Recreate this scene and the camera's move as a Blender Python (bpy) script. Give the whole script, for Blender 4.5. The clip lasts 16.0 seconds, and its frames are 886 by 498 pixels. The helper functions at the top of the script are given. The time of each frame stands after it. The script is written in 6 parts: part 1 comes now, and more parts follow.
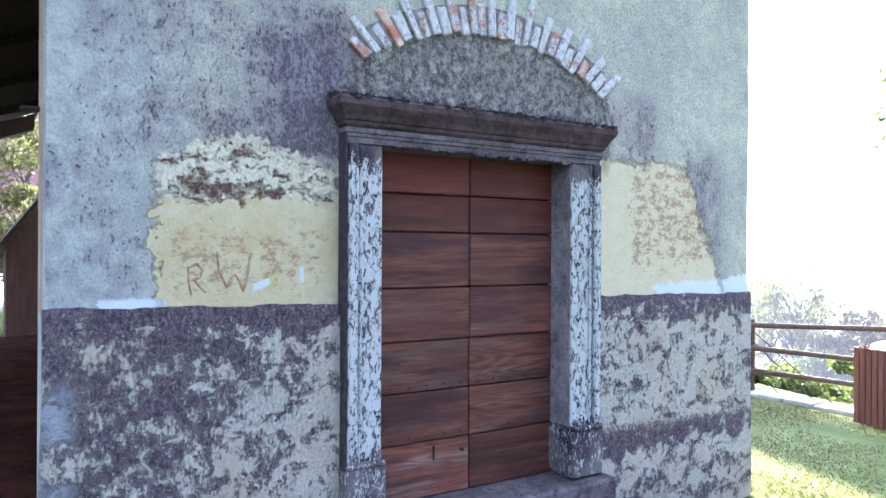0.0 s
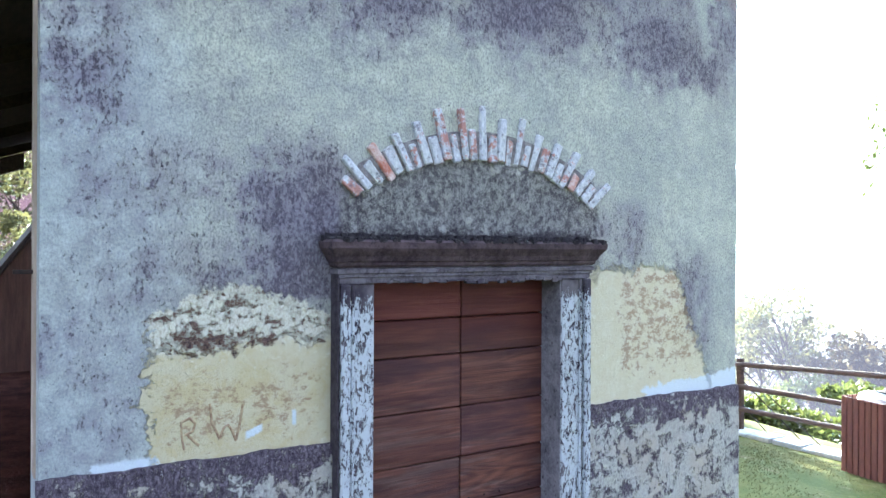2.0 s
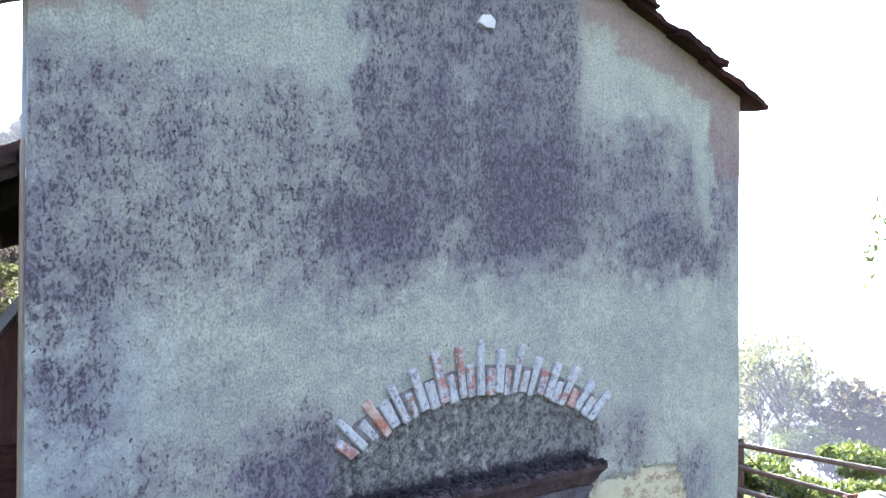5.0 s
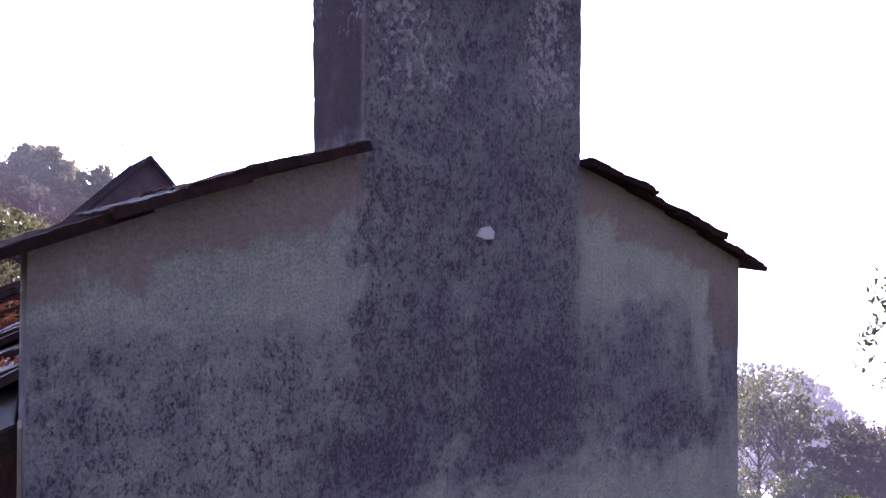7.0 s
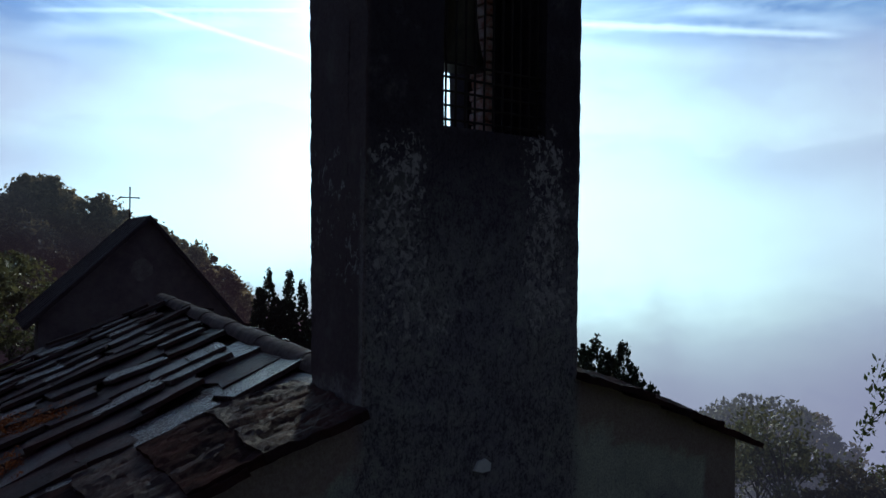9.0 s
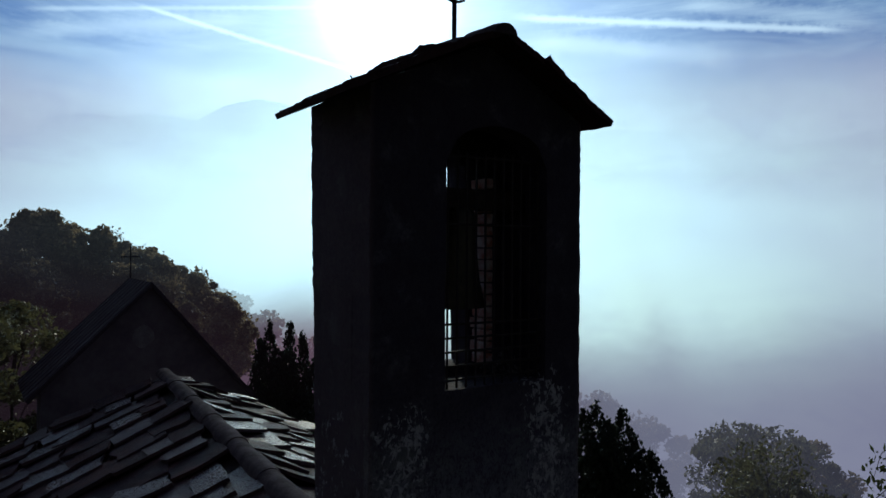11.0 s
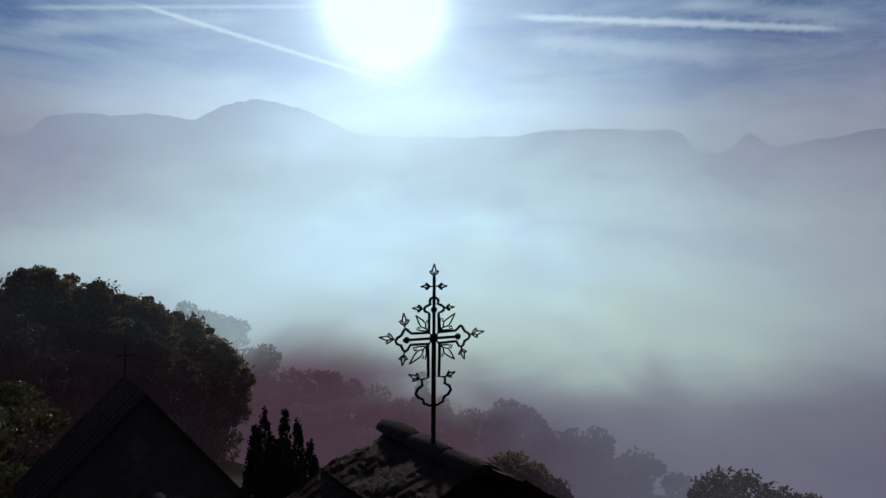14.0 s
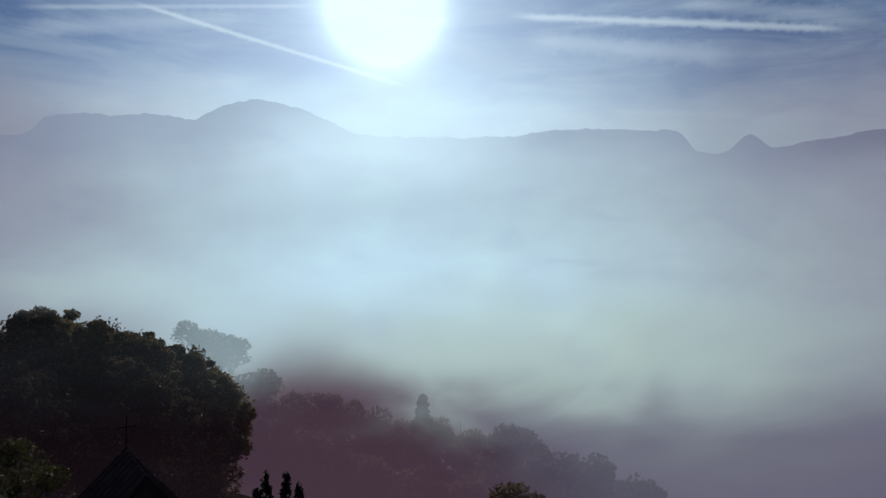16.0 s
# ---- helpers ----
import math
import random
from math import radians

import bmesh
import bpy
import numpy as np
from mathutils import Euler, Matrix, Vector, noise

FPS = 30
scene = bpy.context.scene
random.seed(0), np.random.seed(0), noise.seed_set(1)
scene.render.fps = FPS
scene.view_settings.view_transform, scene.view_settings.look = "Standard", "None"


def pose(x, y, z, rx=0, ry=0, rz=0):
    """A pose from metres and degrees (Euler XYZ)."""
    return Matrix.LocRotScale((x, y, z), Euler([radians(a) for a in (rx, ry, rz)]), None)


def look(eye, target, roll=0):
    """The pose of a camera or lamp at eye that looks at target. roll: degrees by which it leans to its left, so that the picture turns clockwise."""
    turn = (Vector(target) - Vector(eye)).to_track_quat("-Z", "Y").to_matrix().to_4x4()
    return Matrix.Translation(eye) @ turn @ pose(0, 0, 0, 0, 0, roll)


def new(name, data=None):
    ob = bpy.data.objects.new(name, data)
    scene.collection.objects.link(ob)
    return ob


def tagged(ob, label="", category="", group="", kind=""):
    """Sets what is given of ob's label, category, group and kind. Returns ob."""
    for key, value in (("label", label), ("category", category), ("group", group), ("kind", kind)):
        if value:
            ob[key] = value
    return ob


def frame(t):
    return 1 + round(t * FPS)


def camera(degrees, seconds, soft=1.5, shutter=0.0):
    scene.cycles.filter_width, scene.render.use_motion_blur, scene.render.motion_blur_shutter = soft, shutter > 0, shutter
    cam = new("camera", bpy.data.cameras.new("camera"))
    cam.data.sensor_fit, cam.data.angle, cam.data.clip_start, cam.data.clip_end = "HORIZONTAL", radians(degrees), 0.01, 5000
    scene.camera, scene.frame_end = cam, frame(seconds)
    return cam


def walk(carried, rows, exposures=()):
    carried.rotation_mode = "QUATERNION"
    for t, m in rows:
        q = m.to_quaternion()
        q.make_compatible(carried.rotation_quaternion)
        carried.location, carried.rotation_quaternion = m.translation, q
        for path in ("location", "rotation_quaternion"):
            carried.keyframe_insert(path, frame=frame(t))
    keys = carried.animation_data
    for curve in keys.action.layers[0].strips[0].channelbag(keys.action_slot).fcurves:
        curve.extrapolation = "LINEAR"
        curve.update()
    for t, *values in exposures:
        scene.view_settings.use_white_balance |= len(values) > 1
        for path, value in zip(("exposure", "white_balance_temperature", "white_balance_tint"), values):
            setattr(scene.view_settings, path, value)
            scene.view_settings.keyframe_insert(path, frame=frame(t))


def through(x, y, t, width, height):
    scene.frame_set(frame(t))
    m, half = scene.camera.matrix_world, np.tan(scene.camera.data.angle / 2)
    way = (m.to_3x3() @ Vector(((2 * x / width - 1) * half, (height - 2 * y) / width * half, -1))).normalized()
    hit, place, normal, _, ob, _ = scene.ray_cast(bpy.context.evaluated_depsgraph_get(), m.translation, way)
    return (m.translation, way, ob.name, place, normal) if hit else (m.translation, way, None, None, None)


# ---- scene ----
cam = camera(63.0, 16.0)
# seconds, place, yaw, pitch, roll
ROWS = [
    (0.0, -2.368, -3.565, 1.559, -32.32, 0.05, -0.28),
    (0.5, -2.403, -3.609, 1.742, -32.83, -0.13, -0.29),
    (1.0, -2.402, -3.612, 1.929, -32.93, -0.12, -0.30),
    (1.5, -2.398, -3.605, 2.118, -32.97, -0.08, -0.28),
    (2.0, -2.388, -3.597, 2.310, -32.96, 0.00, -0.28),
    (2.5, -2.382, -3.573, 2.521, -32.96, 0.03, -0.33),
    (3.0, -2.379, -3.546, 2.744, -32.97, 0.08, -0.39),
    (3.5, -2.379, -3.536, 2.975, -33.00, 0.14, -0.41),
    (3.7, -2.377, -3.536, 3.064, -33.00, 0.15, -0.41),
    (5.8, -2.328, -3.515, 4.178, -33.14, 0.38, -0.44),
    (6.0, -2.331, -3.515, 4.304, -33.14, 0.42, -0.45),
    (6.5, -2.344, -3.512, 4.640, -33.15, 0.43, -0.50),
    (7.0, -2.352, -3.520, 4.976, -33.17, 0.45, -0.56),
    (7.5, -2.353, -3.526, 5.319, -33.19, 0.42, -0.64),
    (8.0, -2.349, -3.523, 5.671, -33.18, 0.42, -0.70),
    (8.5, -2.363, -3.547, 6.028, -33.18, 0.41, -0.70),
    (9.0, -2.369, -3.549, 6.395, -33.18, 0.40, -0.70),
    (9.2, -2.373, -3.545, 6.549, -33.21, 0.39, -0.70),
    (11.3, -2.440, -3.608, 8.234, -33.26, 0.11, -0.35),
    (11.5, -2.431, -3.609, 8.400, -33.30, 0.09, -0.35),
    (12.0, -2.419, -3.618, 8.819, -33.32, 0.08, -0.33),
    (12.5, -2.403, -3.632, 9.244, -33.33, 0.07, -0.33),
    (13.0, -2.387, -3.665, 9.685, -33.35, 0.04, -0.31),
    (13.5, -2.380, -3.705, 10.146, -33.35, 0.05, -0.29),
    (14.0, -2.390, -3.730, 10.626, -33.36, 0.08, -0.33),
    (14.5, -2.415, -3.746, 11.103, -33.39, 0.04, -0.32),
    (15.0, -2.417, -3.738, 11.577, -33.38, 0.04, -0.35),
    (15.5, -2.414, -3.689, 12.055, -33.38, 0.03, -0.37),
    (16.0, -2.422, -3.642, 12.527, -33.37, 0.05, -0.36),
]
EXPOSURES = [(0.0, 6.06, 6150, -6), (1.5, 5.94, 6200, -7), (3.5, 5.90, 6200, -6), (6.0, 5.22, 6050, 3), (6.5, 4.70, 6000, 12), (7.0, 3.90, 6000, 32), (7.5, 2.95, 6000, 44), (8.0, 2.00, 5950, 36), (8.5, 1.34, 5800, 12), (9.0, 0.88, 5800, -2), (9.2, 0.82, 5850, -2), (11.3, 0.42, 6000, 0), (12.5, 0.16, 6200, 3), (13.5, -0.12, 6400, 8), (16.0, -0.30, 6450, 9)]
walk(cam, [(t, pose(x, y, z, 90 + pitch, roll, yaw)) for t, x, y, z, yaw, pitch, roll in ROWS], EXPOSURES)

# ---- node helpers ----
def put(socket, value):
    """Link a socket, or set a plain value."""
    if isinstance(value, bpy.types.NodeSocket):
        socket.id_data.links.new(value, socket)
    elif isinstance(value, (tuple, list)) and len(value) == 3 and socket.type == "RGBA":
        socket.default_value = (*value, 1)
    else:
        socket.default_value = value


class Tree:
    """A short way to write node graphs."""

    def __init__(self, nt):
        self.nt = nt

    def add(self, kind, ins):
        n = self.nt.nodes.new(kind)
        for k, v in ins.items():
            put(n.inputs[k], v)
        return n

    def m(self, op, a, b=0.0, clamp=False):
        n = self.add("ShaderNodeMath", {0: a, 1: b})
        n.operation, n.use_clamp = op, clamp
        return n.outputs[0]

    def v(self, op, a, b=(0, 0, 0)):
        n = self.add("ShaderNodeVectorMath", {0: a, 1: b})
        n.operation = op
        return n.outputs["Value"] if op in ("DOT_PRODUCT", "LENGTH") else n.outputs["Vector"]

    def noise(self, vec, scale, detail=5.0, rough=0.6, distort=0.0):
        return self.add("ShaderNodeTexNoise", {"Vector": vec, "Scale": scale, "Detail": detail, "Roughness": rough, "Distortion": distort}).outputs["Fac"]

    def voro(self, vec, scale):
        return self.add("ShaderNodeTexVoronoi", {"Vector": vec, "Scale": scale}).outputs["Distance"]

    def ramp(self, x, a, b, lo=0.0, hi=1.0):
        n = self.add("ShaderNodeMapRange", {0: x, 1: a, 2: b, 3: lo, 4: hi})
        n.interpolation_type = "SMOOTHSTEP"
        return n.outputs[0]

    def mix(self, f, a, b, blend="MIX"):
        n = self.add("ShaderNodeMix", {})
        n.data_type, n.blend_type = "RGBA", blend
        put(n.inputs[0], f), put(n.inputs[6], a), put(n.inputs[7], b)
        return n.outputs[2]

    def stretch(self, vec, s):
        return self.v("MULTIPLY", vec, s)

    def where(self):
        return self.add("ShaderNodeNewGeometry", {}).outputs["Position"]

    def local(self):
        return self.add("ShaderNodeTexCoord", {}).outputs["Object"]

    def chance(self):
        return self.add("ShaderNodeObjectInfo", {}).outputs["Random"]

    def xyz(self, vec):
        n = self.add("ShaderNodeSeparateXYZ", {0: vec})
        return n.outputs[0], n.outputs[1], n.outputs[2]

    def patch(self, x, z, x0, x1, z0, z1, soft, amount=1.0):
        """A soft-edged rectangle on the wall."""
        a = self.m("MULTIPLY", self.ramp(x, x0 - soft, x0 + soft), self.ramp(x, x1 + soft, x1 - soft))
        b = self.m("MULTIPLY", self.ramp(z, z0 - soft, z0 + soft), self.ramp(z, z1 + soft, z1 - soft))
        return self.m("MULTIPLY", self.m("MULTIPLY", a, b), amount)


def material(name):
    m = bpy.data.materials.new(name)
    m.use_nodes = True
    t = Tree(m.node_tree)
    return m, t, m.node_tree.nodes["Principled BSDF"]


def surface(t, b, colour, rough, height=None, depth=0.01, metal=0.0, spec=0.4):
    put(b.inputs["Base Color"], colour)
    put(b.inputs["Roughness"], rough)
    b.inputs["Metallic"].default_value = metal
    b.inputs["Specular IOR Level"].default_value = spec
    if height is not None:
        put(b.inputs["Normal"], t.add("ShaderNodeBump", {"Height": height, "Distance": depth, "Strength": 1.0}).outputs[0])


# ---- sky, mist and sun ----
SUN = Vector((0.480, 0.881, 0.337)).normalized()
HUB = (0.0, 0.0, 11.0)


RIGHT = Vector((0.835, -0.550, 0.0))
AHEAD = Vector((0.550, 0.835, 0.0))


def blob(t, u, v, cu, cv, ru, rv, much=1.0):
    """A soft cloud round a direction."""
    a = t.m("DIVIDE", t.m("SUBTRACT", u, cu), ru)
    b = t.m("DIVIDE", t.m("SUBTRACT", v, cv), rv)
    r = t.m("ADD", t.m("MULTIPLY", a, a), t.m("MULTIPLY", b, b))
    return t.m("MULTIPLY", t.m("EXPONENT", t.m("MULTIPLY", r, -1.0)), much)


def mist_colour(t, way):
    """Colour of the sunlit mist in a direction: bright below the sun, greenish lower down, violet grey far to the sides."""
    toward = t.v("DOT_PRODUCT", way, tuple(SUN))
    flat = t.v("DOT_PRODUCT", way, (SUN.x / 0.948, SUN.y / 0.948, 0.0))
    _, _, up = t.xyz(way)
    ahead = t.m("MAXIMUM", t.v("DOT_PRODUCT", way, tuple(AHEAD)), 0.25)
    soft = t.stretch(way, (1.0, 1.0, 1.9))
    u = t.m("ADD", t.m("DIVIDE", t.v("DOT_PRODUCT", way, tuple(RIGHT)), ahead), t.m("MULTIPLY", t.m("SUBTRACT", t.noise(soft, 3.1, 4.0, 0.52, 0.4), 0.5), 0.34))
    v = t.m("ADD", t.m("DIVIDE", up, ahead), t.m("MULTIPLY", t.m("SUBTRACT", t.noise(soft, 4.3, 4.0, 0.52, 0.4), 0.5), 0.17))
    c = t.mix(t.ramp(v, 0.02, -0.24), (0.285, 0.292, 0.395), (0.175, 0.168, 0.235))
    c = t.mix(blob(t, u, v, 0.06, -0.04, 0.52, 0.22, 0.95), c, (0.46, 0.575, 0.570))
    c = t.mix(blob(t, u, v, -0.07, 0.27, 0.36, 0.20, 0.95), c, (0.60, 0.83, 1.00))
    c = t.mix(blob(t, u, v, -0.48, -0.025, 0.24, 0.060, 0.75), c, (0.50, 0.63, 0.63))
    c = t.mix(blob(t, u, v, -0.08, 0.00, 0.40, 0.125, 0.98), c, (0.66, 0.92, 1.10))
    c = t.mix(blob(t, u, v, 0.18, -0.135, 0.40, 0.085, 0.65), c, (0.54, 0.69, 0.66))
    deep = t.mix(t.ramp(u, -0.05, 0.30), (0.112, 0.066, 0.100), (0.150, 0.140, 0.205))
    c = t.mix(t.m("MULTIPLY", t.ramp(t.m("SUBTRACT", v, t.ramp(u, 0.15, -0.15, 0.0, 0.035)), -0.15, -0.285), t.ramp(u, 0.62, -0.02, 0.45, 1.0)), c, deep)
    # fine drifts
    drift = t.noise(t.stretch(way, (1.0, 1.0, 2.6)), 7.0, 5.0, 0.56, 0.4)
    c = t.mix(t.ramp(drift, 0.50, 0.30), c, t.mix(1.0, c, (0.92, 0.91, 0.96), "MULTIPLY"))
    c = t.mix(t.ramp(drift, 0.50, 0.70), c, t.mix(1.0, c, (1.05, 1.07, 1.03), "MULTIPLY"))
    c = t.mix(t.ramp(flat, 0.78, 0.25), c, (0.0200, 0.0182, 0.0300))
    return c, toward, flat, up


world = bpy.data.worlds.new("world")
scene.world = world
world.use_nodes = True
w = Tree(world.node_tree)
way = w.v("NORMALIZE", w.add("ShaderNodeTexCoord", {}).outputs["Generated"])
mist, toward, flat, up = mist_colour(w, way)
sky = w.add("ShaderNodeTexSky", {})
sky.sky_type, sky.sun_disc, sky.altitude, sky.dust_density = "NISHITA", False, 600.0, 0.7
sky.sun_elevation, sky.sun_rotation = math.asin(SUN.z), math.atan2(SUN.x, SUN.y)
clear = w.mix(1.0, sky.outputs[0], (0.0160, 0.0245, 0.0440), "MULTIPLY")
wx, wy, wz = w.xyz(way)
# thin cirrus, drawn out along the horizon
cirrus = w.noise(w.stretch(way, (1.6, 1.6, 9.0)), 2.6, 7.0, 0.62, 0.6)
veil = w.ramp(cirrus, 0.36, 0.74)
clear = w.mix(w.m("MULTIPLY", veil, 0.50), clear, (0.40, 0.51, 0.62))


def contrail(t, way, normal, offset, width, start, end, along):
    """A narrow streak along a circle of the sky."""
    d = t.m("ABSOLUTE", t.m("SUBTRACT", t.v("DOT_PRODUCT", way, normal), offset))
    rough = t.m("MULTIPLY", t.noise(way, 75.0, 5.0, 0.7), width * 1.3)
    band = t.ramp(d, t.m("ADD", rough, width * 0.1), 0.0)
    s = t.v("DOT_PRODUCT", way, along)
    return t.m("MULTIPLY", band, t.m("MULTIPLY", t.ramp(s, start, start + 0.05), t.ramp(s, end, end - 0.05)))


for a, b, wide, much in (((-0.61, 0.332), (-0.16, 0.336), 0.006, 0.40), ((0.08, 0.324), (0.58, 0.308), 0.010, 0.80), ((-0.45, 0.345), (-0.034, 0.220), 0.006, 0.70),
                         ((0.21, 0.193), (0.61, 0.182), 0.009, 0.5), ((-0.70, 0.152), (-0.53, 0.170), 0.012, 0.5), ((0.10, 0.292), (0.42, 0.268), 0.026, 0.45), ((0.30, 0.345), (0.61, 0.322), 0.02, 0.35), ((-0.62, 0.300), (-0.25, 0.318), 0.02, 0.3)):
    p = (AHEAD + RIGHT * a[0] + Vector((0, 0, a[1]))).normalized()
    q = (AHEAD + RIGHT * b[0] + Vector((0, 0, b[1]))).normalized()
    nrm = p.cross(q).normalized()
    line = contrail(w, way, tuple(nrm), 0.0, wide, min(p.dot(RIGHT), q.dot(RIGHT)), max(p.dot(RIGHT), q.dot(RIGHT)), tuple(RIGHT))
    clear = w.mix(w.m("MULTIPLY", line, much * 0.75), clear, (0.62, 0.74, 0.84))
# the mist thins out upwards, where the sky opens
bank = w.noise(w.stretch(way, (1.2, 1.2, 3.0)), 2.2, 5.0, 0.55)
top = w.m("ADD", up, w.m("MULTIPLY", w.m("SUBTRACT", bank, 0.5), 0.16))
clear = w.mix(w.ramp(flat, 0.62, 0.0), clear, (0.026, 0.028, 0.041))
col = w.mix(w.ramp(top, 0.15, 0.27), mist, clear)
# glow of the sun in the mist
front = w.m("MAXIMUM", toward, 0.0)
halo = w.m("ADD", w.m("ADD", w.m("MULTIPLY", w.ramp(toward, 0.88, 0.999), 0.30), w.m("MULTIPLY", w.m("POWER", front, 110.0), 0.30)), w.m("MULTIPLY", w.m("POWER", front, 700.0), 3.4))
col = w.mix(1.0, col, w.mix(halo, (0, 0, 0), (0.80, 1.0, 1.1)), "ADD")
back = w.add("ShaderNodeBackground", {"Color": col, "Strength": 1.0})
world.node_tree.links.new(back.outputs[0], world.node_tree.nodes["World Output"].inputs[0])

sun = new("sun", bpy.data.lights.new("sun", "SUN"))
sun.data.energy, sun.data.angle, sun.data.color = 1.2, radians(2.5), (1.0, 0.90, 0.74)
sun.matrix_world = look(SUN * 60, (0, 0, 0))


# ---- building helpers ----
def part(name, bm, mat, parent=None, label="", smooth=False):
    """Link a bmesh as one mesh object, under a parent if one is given."""
    me = bpy.data.meshes.new(name)
    bmesh.ops.recalc_face_normals(bm, faces=bm.faces)
    bm.to_mesh(me)
    bm.free()
    return shown(name, me, mat, parent, label, smooth)


def shown(name, me, mat, parent=None, label="", smooth=False):
    if mat and not me.materials:
        me.materials.append(mat)
    if smooth:
        me.polygons.foreach_set("use_smooth", [True] * len(me.polygons))
        me.set_sharp_from_angle(angle=radians(40))
    ob = new(name, me)
    if parent:
        ob.parent = parent
    return tagged(ob, label)


def thing(name, label, category, group="", kind="", at=(0, 0, 0)):
    ob = new(name)
    ob.location = at
    return tagged(ob, label, category, group, kind)


def raw(verts, faces):
    me = bpy.data.meshes.new("mesh")
    me.from_pydata([tuple(v) for v in verts], [], [tuple(f) for f in faces])
    me.update()
    return me


def block(bm, x0, x1, y0, y1, z0, z1, bevel=0.0, jitter=0.0, turn=None):
    """A box with bevelled edges added to bm."""
    vs = [bm.verts.new((x, y, z)) for x in (x0, x1) for y in (y0, y1) for z in (z0, z1)]
    fs = [bm.faces.new([vs[i] for i in f]) for f in ((0, 1, 3, 2), (4, 6, 7, 5), (0, 4, 5, 1), (2, 3, 7, 6), (0, 2, 6, 4), (1, 5, 7, 3))]
    if jitter:
        for v in vs:
            v.co += Vector([random.uniform(-jitter, jitter) for _ in range(3)])
    if turn:
        bmesh.ops.transform(bm, matrix=turn, verts=vs)
    if bevel:
        es = {e for f in fs for e in f.edges}
        bmesh.ops.bevel(bm, geom=list(es), offset=bevel, segments=1, affect="EDGES")


def box(x0, x1, y0, y1, z0, z1, bevel=0.0, jitter=0.0):
    bm = bmesh.new()
    block(bm, x0, x1, y0, y1, z0, z1, bevel, jitter)
    return bm


def tube(bm, a, b, r0, r1, n=8, caps=True):
    """A tapered round bar from a to b."""
    a, b = Vector(a), Vector(b)
    q = (b - a).to_track_quat("Z", "Y")
    rings = []
    for p, r in ((a, r0), (b, r1)):
        rings.append([bm.verts.new(p + q @ Vector((r * math.cos(k * math.tau / n), r * math.sin(k * math.tau / n), 0))) for k in range(n)])
    for k in range(n):
        bm.faces.new((rings[0][k], rings[0][(k + 1) % n], rings[1][(k + 1) % n], rings[1][k]))
    if caps:
        bm.faces.new(rings[0][::-1]), bm.faces.new(rings[1])


def path_tube(bm, pts, r, n=6):
    """A round bar that follows points."""
    pts = [Vector(p) for p in pts]
    rings = []
    for i, p in enumerate(pts):
        d = (pts[min(i + 1, len(pts) - 1)] - pts[max(i - 1, 0)]).normalized()
        q = d.to_track_quat("Z", "Y")
        rad = r(i / (len(pts) - 1)) if callable(r) else r
        rings.append([bm.verts.new(p + q @ Vector((rad * math.cos(k * math.tau / n), rad * math.sin(k * math.tau / n), 0))) for k in range(n)])
    for i in range(len(rings) - 1):
        q0, q1 = rings[i], rings[i + 1]
        s = min(range(n), key=lambda o: sum((q0[k].co - q1[(k + o) % n].co).length for k in range(n)))
        for k in range(n):
            bm.faces.new((q0[k], q0[(k + 1) % n], q1[(k + 1 + s) % n], q1[(k + s) % n]))
    bm.faces.new(rings[0][::-1]), bm.faces.new(rings[-1])


def prism(bm, outline, depth_from, depth_to, axis="y"):
    """A flat outline of (a, b) pushed from one depth to another along an axis."""
    def place(a, b, d):
        return {"y": (a, d, b), "x": (d, a, b), "z": (a, b, d)}[axis]
    lo = [bm.verts.new(place(a, b, depth_from)) for a, b in outline]
    hi = [bm.verts.new(place(a, b, depth_to)) for a, b in outline]
    n = len(lo)
    bm.faces.new(lo), bm.faces.new(hi[::-1])
    for k in range(n):
        bm.faces.new((lo[k], hi[k], hi[(k + 1) % n], lo[(k + 1) % n]))


def wavy(x, z, size=0.5, much=0.01):
    return much * (noise.noise((x / size, z / size, 3.7)) + 0.5 * noise.noise((x / size * 2.7, z / size * 2.7, 9.1)))


